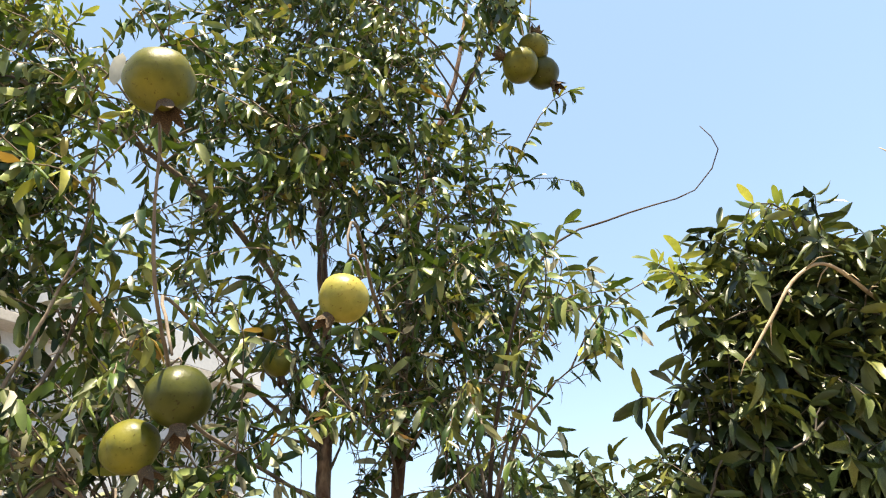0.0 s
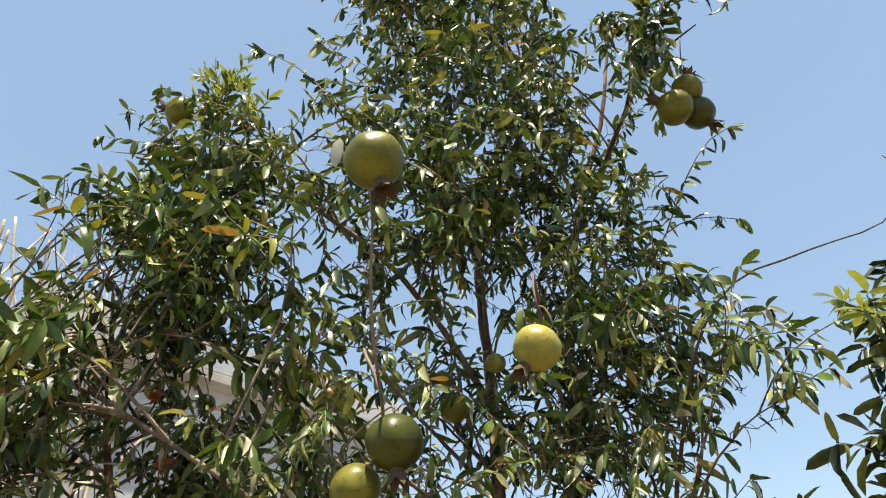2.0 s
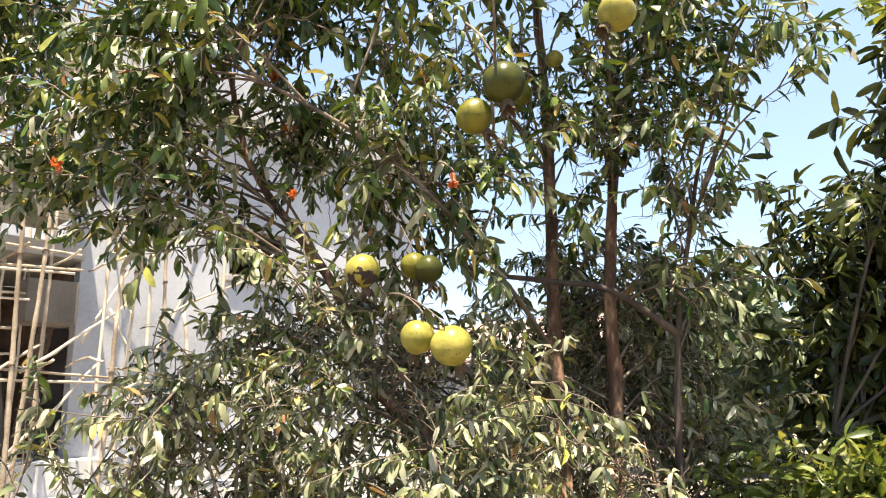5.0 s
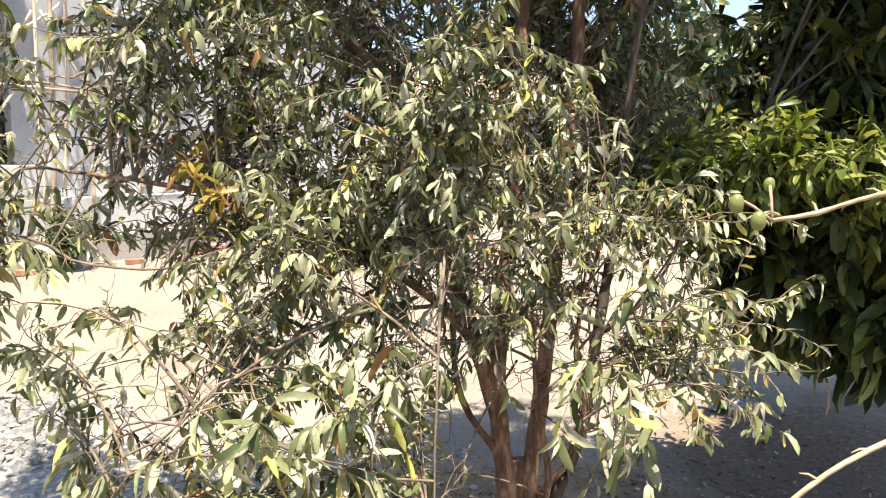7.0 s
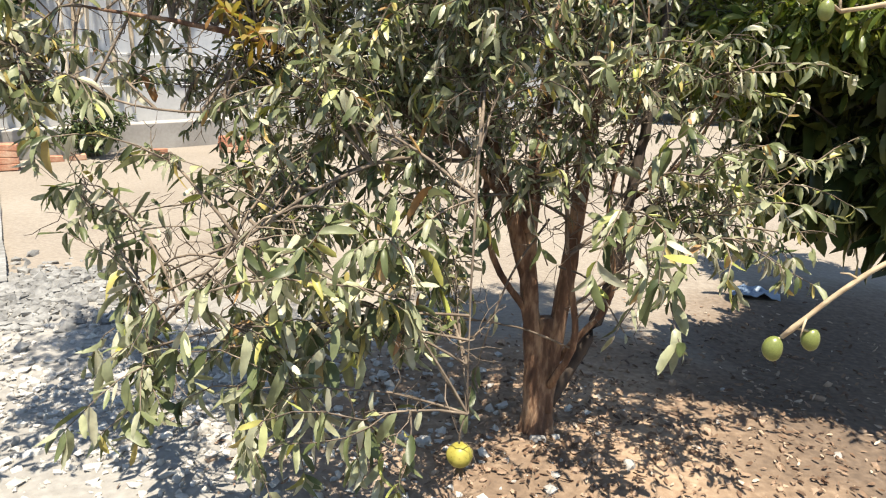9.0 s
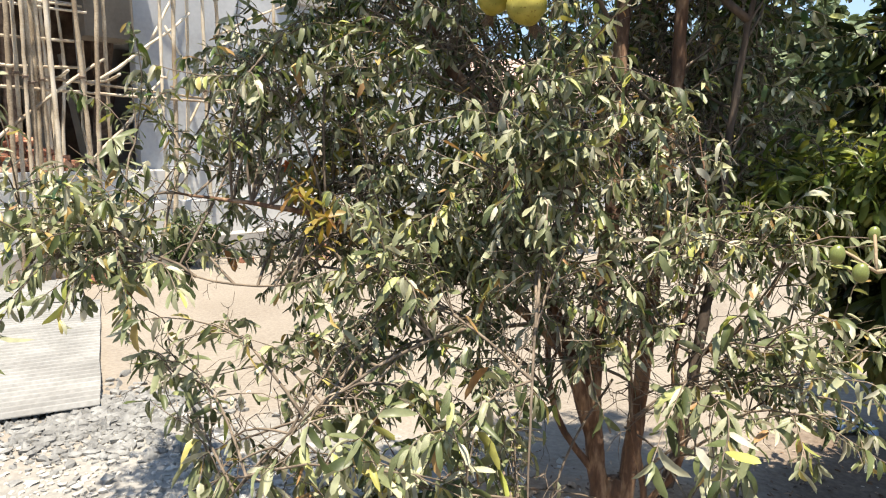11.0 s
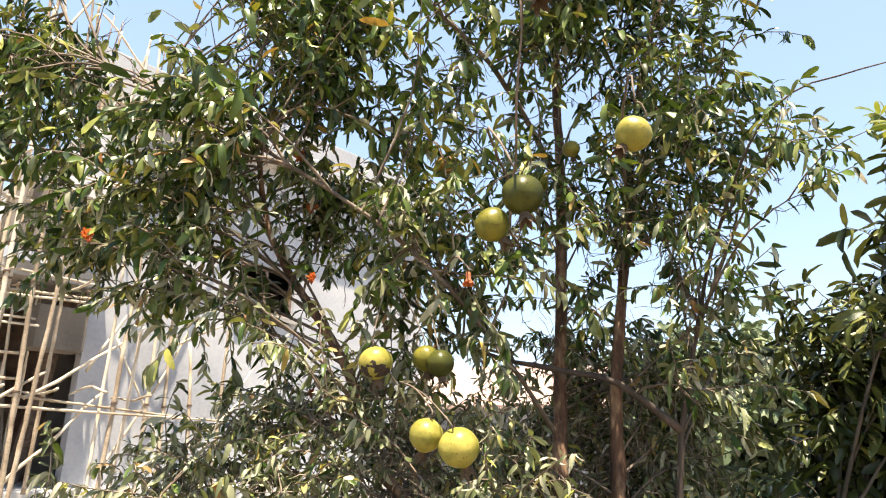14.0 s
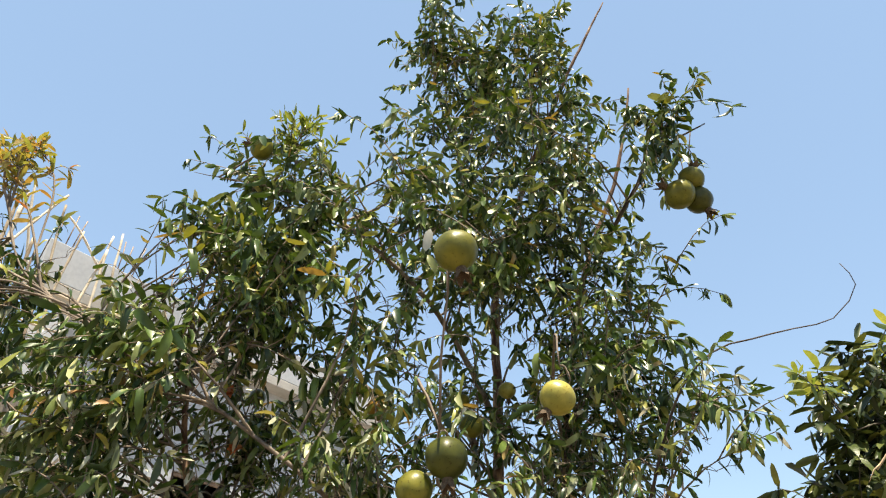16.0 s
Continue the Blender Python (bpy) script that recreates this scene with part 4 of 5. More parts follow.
for c, r, nb in (((-0.93, 1.27, 3.50), (0.06, 0.05, 0.09), 4), ((-0.86, 1.30, 3.44), (0.05, 0.05, 0.06), 2)):
    fresh.zone(c, r, nb, 5, reach=0.10, spacing=0.017, bare=0)
g_at, g_dir, g_up, g_len = fresh.arrays()
part("fresh_foliage", leaves_mesh("fresh_foliage", g_at, g_dir, g_up, g_len, g_len * 0.24, g_len * 0 + 0.2, g_len * 0 + 0.3, flush_mat), tree, "pale yellow-green fresh shoots", kind="stuff")
part("fresh_twig", fresh.twigs.mesh("fresh_twig", twig_mat), tree, kind="stuff")
bleached_mat = leaf_material("bleached_leaf", [(0.0, (0.28, 0.28, 0.23)), (1.0, (0.42, 0.41, 0.35))], rough=0.6, through_light=0.3, vary="object")
for at, way, size in (((-0.285, 0.745, 2.66), (-0.1, -0.1, -1), 0.055), ((-0.15, 1.42, 1.385), (0.3, -0.5, -0.7), 0.05), ((-0.10, 1.43, 1.375), (0.7, -0.3, -0.5), 0.05), ((-0.52, 1.23, 1.38), (0.3, -0.2, -1), 0.06), ((-0.07, 1.06, 0.80), (0.6, -0.4, -0.5), 0.06)):
    one = np.array([size])
    part("leaf", leaves_mesh("leaf", np.array([at]), np.array([way], float), np.array([[0.2, -1.0, 0.4]]), one, one * 0.38, one * 0 + 0.25, one * 0 + 0.2, bleached_mat), tree, "bleached pale dry leaf")
pom.finish(tree, pom_leaf_mat, dusty_lit_leaf_part_mat, twig_mat, dusty_lit=dusty_lit_leaf_mat, near=(-0.5, 0.4, 1.5), ok=lambda p: p[:, 1] > 0.62)


# ---- mango tree ----
mango = thing("mango_tree", "dense mango tree with long dark glossy leaves", "tree")
man = Foliage(21, leaf=0.098, slim=0.27, droop=0.45, hang=0.5)
for pts, r0, r1 in (
    ([(2.1, 3.3, -0.1), (2.05, 3.2, 0.6), (1.95, 3.0, 1.3), (1.8, 2.8, 2.2), (1.6, 2.6, 2.7)], 0.10, 0.02),
    ([(2.0, 3.1, 0.9), (1.6, 2.7, 1.25), (1.15, 2.4, 1.45), (0.7, 2.1, 1.55), (0.42, 1.98, 1.5)], 0.04, 0.008),
    ([(2.0, 3.05, 1.1), (1.6, 2.5, 1.7), (1.25, 2.1, 2.15), (0.95, 1.9, 2.45)], 0.04, 0.01),
    ([(1.95, 3.0, 1.3), (1.75, 2.5, 2.0), (1.5, 2.1, 2.5)], 0.035, 0.01),
    ([(2.0, 3.1, 0.8), (1.6, 2.7, 0.95), (1.1, 2.3, 1.05), (0.65, 2.1, 1.08)], 0.03, 0.008),
):
    line = spline(pts, 0.08)
    soup = Soup()
    tube(soup, line, np.linspace(r0, r1, len(line)), 10, rough=0.05, rng=rng_limb)
    part("trunk" if r0 > 0.05 else "limb", soup.mesh("limb", mango_bark_mat), mango)
    man.root_on(line[3:])
for c, r, nb, nt, size in (
    ((1.02, 1.88, 2.50), (0.34, 0.26, 0.28), 50, 6, 0.72),
    ((1.45, 1.95, 2.52), (0.45, 0.30, 0.28), 50, 6, 0.9),
    ((0.82, 1.88, 2.18), (0.32, 0.24, 0.30), 46, 6, 0.72),
    ((0.54, 2.12, 2.00), (0.19, 0.18, 0.34), 26, 6, 0.65),
    ((0.57, 2.18, 1.66), (0.24, 0.20, 0.30), 30, 6, 0.78),
    ((1.25, 2.15, 1.95), (0.55, 0.45, 0.45), 60, 6, 1.0),
    ((1.75, 2.40, 1.95), (0.55, 0.65, 0.85), 60, 6, 1.1),
    ((0.70, 2.30, 1.04), (0.38, 0.24, 0.24), 56, 6, 1.15),
    ((1.22, 2.22, 1.05), (0.48, 0.34, 0.30), 64, 6, 1.2),
    ((0.95, 2.45, 1.25), (0.55, 0.40, 0.35), 60, 6, 1.1),
    ((1.35, 2.75, 1.30), (0.75, 0.50, 0.55), 60, 6, 1.2),
    ((0.78, 2.18, 0.82), (0.44, 0.22, 0.12), 34, 6, 1.3),
    ((1.25, 3.30, 1.60), (0.65, 0.55, 0.45), 50, 6, 1.2),
    ((1.10, 3.60, 1.90), (0.45, 0.45, 0.36), 44, 6, 1.2),
    ((1.50, 1.92, 1.62), (0.40, 0.22, 0.26), 36, 6, 1.0),
    ((0.68, 1.98, 1.28), (0.38, 0.14, 0.10), 30, 6, 0.85),
):
    man.zone(c, r, nb, nt, size=size, reach=0.17, spacing=0.030, radius=0.006, bare=0)
flush = Foliage(22, leaf=0.055, slim=0.28, droop=0.45, hang=0.2)
flush.samples = np.concatenate(man.wood)
for c, r, nb in (((0.13, 1.84, 1.25), (0.20, 0.12, 0.12), 24), ((0.54, 1.80, 1.34), (0.30, 0.12, 0.12), 28), ((0.93, 1.76, 1.36), (0.24, 0.12, 0.12), 18), ((0.63, 1.68, 2.70), (0.06, 0.06, 0.08), 1), ((0.95, 1.70, 2.82), (0.20, 0.10, 0.06), 1)):
    flush.zone(c, r, nb, 4, reach=0.13, spacing=0.024, bare=0)
f_at, f_dir, f_up, f_len = flush.arrays()
part("flush_foliage", leaves_mesh("flush_foliage", f_at, f_dir, f_up, f_len, f_len * 0.28, f_len * 0 + 0.3, f_len * 0 + 0.3, flush_mat), mango, "yellow-green fresh leaves at the shoot tips", kind="stuff")
part("flush_twig", flush.twigs.mesh("flush_twig", mango_bark_mat), mango, kind="stuff")
man.finish(mango, mango_leaf_mat, mango_leaf_part_mat, mango_bark_mat, near=(0.8, 0.6, 1.7), singles=200, ok=lambda p: (p[:, 1] > 0.75) & (p[:, 2] > 0.55))


# ---- fruit ----
def fruit_material(name, light, dark, rough=0.36):
    """A leathery rind: slow change of colour, and small scattered brown specks."""
    m, n, l, p = node_material(name)
    co = n.new("ShaderNodeTexCoord")
    slow, speck = n.new("ShaderNodeTexNoise"), n.new("ShaderNodeTexNoise")
    slow.inputs["Scale"].default_value, slow.inputs["Detail"].default_value = 2.2, 3
    speck.inputs["Scale"].default_value, speck.inputs["Detail"].default_value = 15, 4
    who = n.new("ShaderNodeObjectInfo")
    move = n.new("ShaderNodeVectorMath")
    move.operation = "ADD"
    l.new(co.outputs["Object"], move.inputs[0])
    l.new(who.outputs["Location"], move.inputs[1])
    for t in (slow, speck):
        l.new(move.outputs[0], t.inputs["Vector"])
    r = ramp(n, [(0.35, dark), (0.65, light)])
    l.new(slow.outputs[0], r.inputs[0])
    spot = ramp(n, [(0.0, (1, 1, 1)), (0.62, (1, 1, 1)), (0.70, (0.45, 0.32, 0.2))])
    l.new(speck.outputs[0], spot.inputs[0])
    mix = n.new("ShaderNodeMix")
    mix.data_type, mix.blend_type = "RGBA", "MULTIPLY"
    mix.inputs["Factor"].default_value = 0.8
    l.new(r.outputs[0], mix.inputs["A"])
    l.new(spot.outputs[0], mix.inputs["B"])
    l.new(mix.outputs["Result"], p.inputs["Base Color"])
    p.inputs["Roughness"].default_value, p.inputs["Specular IOR Level"].default_value = rough, 0.2
    b = n.new("ShaderNodeBump")
    b.inputs["Strength"].default_value, b.inputs["Distance"].default_value = 0.1, 0.004
    l.new(speck.outputs[0], b.inputs["Height"])
    l.new(b.outputs[0], p.inputs["Normal"])
    return m


fruit_mats = {
    "yellow": fruit_material("yellow_rind", (0.35, 0.30, 0.068), (0.205, 0.19, 0.038)),
    "green": fruit_material("green_rind", (0.165, 0.150, 0.023), (0.085, 0.088, 0.015)),
    # Green rind colour darkened for fruits that hang in leaf shade.
    "leaf_shaded": fruit_material("leaf_shaded_rind", (0.062, 0.066, 0.012), (0.033, 0.038, 0.008)),
    "brown": fruit_material("brown_rind", (0.40, 0.23, 0.05), (0.24, 0.12, 0.03)),
}
calyx_mat = surface("dry_calyx", [(0.3, (0.035, 0.022, 0.014)), (0.6, (0.10, 0.062, 0.032)), (0.8, (0.24, 0.17, 0.075))], scale=60, bump=0.5)
rot_mat = surface("rotten_rind", [(0.3, (0.014, 0.008, 0.006)), (0.6, (0.045, 0.026, 0.017)), (0.8, (0.11, 0.065, 0.035))], scale=50, bump=0.6, rough=0.7)
petal_mat = leaf_material("flower_petal", [(0.0, (0.30, 0.10, 0.045)), (0.6, (0.38, 0.15, 0.065)), (1.0, (0.36, 0.20, 0.10))], rough=0.5, through_light=0.35)


def fruit_shapes(kind):
    """Rind, calyx crown and stalk of a fruit one metre across whose calyx points along -z."""
    bm = bmesh.new()
    bmesh.ops.create_uvsphere(bm, u_segments=40, v_segments=26, radius=0.5)
    for v in bm.verts:
        a = math.atan2(v.co.y, v.co.x)
        r = 1 + 0.022 * math.cos(6 * a) * (1 - abs(2 * v.co.z)) + 0.03 * noise.noise(v.co * 2.4)
        v.co = Vector((v.co.x * r, v.co.y * r, v.co.z * (0.93 if v.co.z > 0 else 0.95)))
        neck = max(0.0, -v.co.z / 0.475 - 0.88) / 0.12
        v.co.z -= 0.05 * neck
    body = bpy.data.meshes.new("rind")
    bm.to_mesh(body)
    bm.free()
    body.materials.append(fruit_mats[kind])
    body.polygons.foreach_set("use_smooth", [True] * len(body.polygons))
    soup = Soup()
    n = 24
    rows = [(0.12, -0.46), (0.13, -0.56), (0.15, -0.63)]
    v, f = [], []
    for r, z in rows:
        v += [(r * math.cos(2 * math.pi * k / n), r * math.sin(2 * math.pi * k / n), z) for k in range(n)]
    for k in range(n):
        tooth = abs((k % 4) - 2) / 2
        r = 0.17 + 0.10 * (1 - tooth)
        v.append((r * math.cos(2 * math.pi * k / n), r * math.sin(2 * math.pi * k / n), -0.66 - 0.19 * (1 - tooth)))
    for row in range(3):
        for k in range(n):
            q = (k + 1) % n
            f.append((row * n + k, row * n + q, (row + 1) * n + q, (row + 1) * n + k))
    soup.add(v, f)
    crown = soup.mesh("calyx", calyx_mat)
    return body, crown


SHAPES = {k: fruit_shapes(k) for k in fruit_mats}


def pomegranate(at, size, kind, calyx=(0, 0, -1), label="", roll=0.0, rot=False, on=None):
    """A fruit on its stalk; the stalk leaves opposite the calyx and joins a drooping twig."""
    at = Vector(at)
    words = {"yellow": "ripening yellow-green pomegranate hanging on a thin twig", "green": "green pomegranate with a dry calyx hanging on its twig", "leaf_shaded": "dark-green pomegranate on its twig, rind darkened for leaf shade", "brown": "browning sun-scorched pomegranate hanging among dry leaves"}
    ob = thing("pomegranate", label or words[kind], "pomegranate", at=at, group="pomegranates on the tree")
    turn = (-Vector(calyx)).to_track_quat("Z", "Y").to_matrix().to_4x4() @ Matrix.Rotation(roll, 4, "Z") @ Matrix.Diagonal((size, size, size, 1))
    body, crown = SHAPES[kind]
    rind = part("rind", body, ob, at=turn)
    part("calyx", crown, ob, "dry toothed calyx", at=turn)
    up = -Vector(calyx).normalized()
    start = up * size * 0.45
    root = Vector(on) if on else Vector(pom.bearer(np.array(at), size * 0.9).tolist())
    far = root - at
    line = spline([tuple(start), tuple(start + up * 0.02), tuple((start + up * 0.02).lerp(far, 0.5) + Vector((0, 0, 0.015))), tuple(far)], 0.02)
    soup = Soup()
    tube(soup, line, np.linspace(0.0016, 0.0022, len(line)), 6)
    part("stalk", soup.mesh("stalk", twig_mat), ob, "thin grey-brown stalk")
    if rot:
        bm = bmesh.new()
        bmesh.ops.create_uvsphere(bm, u_segments=120, v_segments=90, radius=0.505)
        spot = Vector((0.12, -0.42, -0.90)).normalized()
        doomed = [v for v in bm.verts if v.co.normalized().dot(spot) < 0.55 + 0.24 * noise.noise(v.co * 4) + 0.10 * noise.noise(v.co * 11)]
        bmesh.ops.delete(bm, geom=doomed, context="VERTS")
        for v in bm.verts:
            v.co = Vector((v.co.x, v.co.y, v.co.z * 0.94)) * (1.012 + 0.02 * noise.noise(v.co * 9))
        me = bpy.data.meshes.new("rotten_patch")
        bm.to_mesh(me)
        bm.free()
        me.materials.append(rot_mat)
        me.polygons.foreach_set("use_smooth", [True] * len(me.polygons))
        part("rotten_patch", me, rind, "black rotten patch", at=turn.inverted() @ Matrix.Diagonal((size, size, size, 1)))
    return ob


for at, size, kind, calyx, roll in (
    ((-0.06, 1.05, 2.39), 0.080, "yellow", (-0.55, -0.25, -0.8), 1.0),
    ((-0.30, 1.02, 2.26), 0.093, "leaf_shaded", (0.1, -0.1, -1), 2.0),
    ((-0.37, 1.03, 2.20), 0.080, "green", (0.5, 0.1, -0.8), 0.8),
    ((-1.03, 1.21, 3.43), 0.085, "green", (-0.8, -0.2, 0.4), 0.4),
    ((0.375, 1.53, 3.27), 0.104, "green", (-0.8, -0.4, 0.35), 0.2),
    ((0.425, 1.55, 3.345), 0.090, "green", (0.3, 0.0, 1), 1.1),
    ((0.440, 1.58, 3.275), 0.096, "leaf_shaded", (0.45, 0.0, -0.9), 0.6),
    ((-1.24, 1.38, 2.67), 0.052, "leaf_shaded", (0.1, 0, -1), 0.2),
    ((-0.46, 1.10, 1.73), 0.088, "yellow", (0.2, 0.45, -0.8), 0.5),
    ((-0.54, 1.12, 1.755), 0.076, "yellow", (-0.3, 0.2, -0.9), 2.2),
    ((-0.585, 1.24, 1.94), 0.066, "green", (0.1, 0.1, -1), 0.9),
    ((-0.545, 1.23, 1.925), 0.070, "leaf_shaded", (0.2, -0.1, -1), 1.9),
    ((-0.40, 1.70, 2.65), 0.050, "green", (-0.3, -0.8, -0.4), 0.1),
    ((-0.37, 1.70, 2.565), 0.078, "green", (0.1, 0.1, -1), 1.3),
    ((-0.265, 1.80, 2.72), 0.060, "yellow", (0.1, 0.2, -1), 0.7),
    ((-1.14, 1.70, 2.71), 0.058, "leaf_shaded", (0, 0, -1), 0.5),
    ((-0.615, 1.50, 2.565), 0.082, "brown", (0.2, 0, -1), 0.9),
    ((-0.414, 0.95, 0.318), 0.062, "yellow", (0.05, 0, -1), 0.9),
):
    pomegranate(at, size, kind, calyx, roll=roll, on={2.39: (-0.05, 1.06, 2.47), 3.43: (-0.96, 1.33, 3.37)}.get(at[2]))
pomegranate((-0.23, 0.75, 2.60), 0.092, "green", (0.25, 0.0, -1), "large green pomegranate beside a bleached dry leaf", on=(-0.262, 0.83, 2.545))
pomegranate((-0.68, 1.15, 1.92), 0.080, "yellow", (0.1, 0.2, -1), "yellow pomegranate with a black rotten patch, on its twig", rot=True)


def flower(at, size, point, label):
    """An orange bell with pointed sepals and crumpled petals."""
    at, size = Vector(at), size * 0.72
    ob = thing("pomegranate_flower", label, "flower", at=at, group="flowers on the tree")
    turn = Vector(point).to_track_quat("Z", "Y").to_matrix().to_4x4() @ Matrix.Diagonal((size, size, size, 1))
    n, soup, v, f = 24, Soup(), [], []
    for r, z in ((0.02, -0.6), (0.2, -0.45), (0.24, -0.15), (0.2, 0.1), (0.3, 0.35)):
        v += [(r * math.cos(2 * math.pi * k / n), r * math.sin(2 * math.pi * k / n), z) for k in range(n)]
    v += [((0.36 + 0.12 * (k % 4 == 0)) * math.cos(2 * math.pi * k / n), (0.36 + 0.12 * (k % 4 == 0)) * math.sin(2 * math.pi * k / n), 0.45 + 0.22 * (k % 4 == 0)) for k in range(n)]
    for row in range(5):
        f += [(row * n + k, row * n + (k + 1) % n, (row + 1) * n + (k + 1) % n, (row + 1) * n + k) for k in range(n)]
    soup.add(v, f)
    part("calyx", soup.mesh("calyx", petal_mat), ob, at=turn)
    rng = np.random.default_rng(int(abs(at.x) * 1000))
    for k in range(6):
        a = k * math.pi / 3 + 0.3
        d = np.array([[0.55 * math.cos(a), 0.55 * math.sin(a), 0.75]])
        me = leaves_mesh("petal", np.array([[0.12 * math.cos(a), 0.12 * math.sin(a), 0.25]]), d, np.array([[-math.cos(a), -math.sin(a), 0.5]]), np.array([0.62]), np.array([0.5]), np.array([rng.uniform(-0.3, 0.4)]), np.array([0.4]), petal_mat)
        part("petal", me, ob, at=turn)
    root = Vector(pom.bearer(np.array(at), 0.0).tolist()) - at
    start = -Vector(point).normalized() * size * 0.55
    line = spline([tuple(start), tuple(start * 1.6), tuple(start.lerp(root, 0.5) + Vector((0, 0, 0.04))), tuple(root)], 0.03)
    soup = Soup()
    tube(soup, line, np.linspace(0.002, 0.0035, len(line)), 5)
    part("stalk", soup.mesh("stalk", twig_mat), ob)


for at, size, point, label in (
    ((-0.46, 1.17, 2.12), 0.040, (0.1, -0.2, -1), "closed orange flower bud hanging on a twig"),
    ((-1.00, 1.45, 1.87), 0.034, (0.3, -0.8, 0.3), "small orange flower on a leafy twig"),
    ((-1.55, 1.10, 2.28), 0.050, (0.5, -0.8, 0.2), "open orange flower at a twig's end"),
    ((-1.17, 1.25, 1.37), 0.044, (0.2, -0.9, 0.3), "pinkish red flower low on the tree"),
    ((-1.07, 1.40, 2.61), 0.050, (0.2, -0.7, -0.5), "withered orange flower among dry leaves"),
    ((-1.01, 1.40, 2.43), 0.045, (-0.2, -0.8, -0.4), "withered orange flower among dry leaves"),
    ((-0.92, 1.25, 2.16), 0.036, (0.4, -0.8, 0.3), "small orange flower on a leafy twig"),
):
    flower(at, size, point, label)


# ---- hanging mango fruit stalks ----
panicle_mat = surface("tan_panicle", [(0.3, (0.26, 0.18, 0.11)), (0.6, (0.40, 0.31, 0.20)), (0.8, (0.52, 0.43, 0.31))], scale=40, bump=0.4)
young_mango_mat = surface("young_mango_skin", [(0.3, (0.11, 0.135, 0.035)), (0.6, (0.165, 0.185, 0.05)), (0.8, (0.23, 0.24, 0.08))], scale=25, bump=0.05, rough=0.35)


def mango_panicle(points, fruits, r):
    ob = thing("mango_panicle", "bare tan mango fruit stalk with small green mangoes", "fruit stalk", at=points[0], group="mango fruit stalks")
    base = np.array(points[0])
    line = spline(points, 0.02) - base
    t = np.linspace(0, 1, len(line))
    rng = np.random.default_rng(len(points) + len(fruits))
    soup = Soup()
    tube(soup, line, r * (1 - 0.4 * t) * (1 + 0.25 * (rng.random(len(line)) < 0.2)), 8)
    for k in range(3, len(line), 4):
        d = unit(rng.normal(size=3))
        long = 1.0 if fruits else rng.uniform(1.0, 3.6)
        tube(soup, [line[k], line[k] + d * 0.014 * long, line[k] + d * 0.026 * long + np.array([0, 0, -0.006 * long])], [0.0022, 0.0016, 0.0008], 5)
    part("stalk", soup.mesh("stalk", panicle_mat), ob)
    for at, size in fruits:
        bm = bmesh.new()
        bmesh.ops.create_uvsphere(bm, u_segments=18, v_segments=12, radius=0.5)
        for v in bm.verts:
            v.co.x += 0.25 * v.co.z * v.co.z
            v.co.z *= 1.35
        me = bpy.data.meshes.new("young_mango")
        bm.to_mesh(me)
        bm.free()
        me.polygons.foreach_set("use_smooth", [True] * len(me.polygons))
        me.materials.append(young_mango_mat)
        p, size = np.array(at) - base, size * 1.3
        place = Matrix.Translation(p.tolist()) @ Matrix.Diagonal((size, size * 0.9, size, 1))
        fruit = part("young_mango", me, ob, at=place)
        k = np.argmin(np.linalg.norm(line - p, axis=1))
        soup = Soup()
        tube(soup, [line[k], (line[k] + p) / 2 + np.array([0, 0, 0.006]), p + np.array([0, 0, size * 0.45])], [0.002] * 3, 5)
        part("fruit_stem", soup.mesh("fruit_stem", panicle_mat), fruit, at=place.inverted())


mango_panicle([(0.95, 1.25, 1.15), (0.62, 0.90, 1.05), (0.42, 0.68, 1.02), (0.25, 0.585, 0.965), (0.184, 0.57, 0.916), (0.114, 0.56, 0.84)], [((0.105, 0.56, 0.822), 0.021), ((0.155, 0.575, 0.836), 0.019)], 0.0056)
mango_panicle([(0.95, 1.25, 1.42), (0.60, 0.85, 1.35), (0.32, 0.62, 1.318), (0.22, 0.59, 1.295), (0.172, 0.58, 1.278), (0.118, 0.57, 1.268)], [((0.098, 0.555, 1.268), 0.0145), ((0.073, 0.565, 1.288), 0.0145), ((0.118, 0.60, 1.312), 0.011)], 0.0046)
mango_panicle([(1.15, 1.75, 2.50), (0.98, 1.60, 2.56), (0.87, 1.55, 2.52), (0.78, 1.54, 2.43), (0.70, 1.54, 2.345)], [], 0.005)
mango_panicle([(1.25, 1.5, 2.75), (1.12, 1.4, 2.72), (1.05, 1.35, 2.60)], [], 0.004)


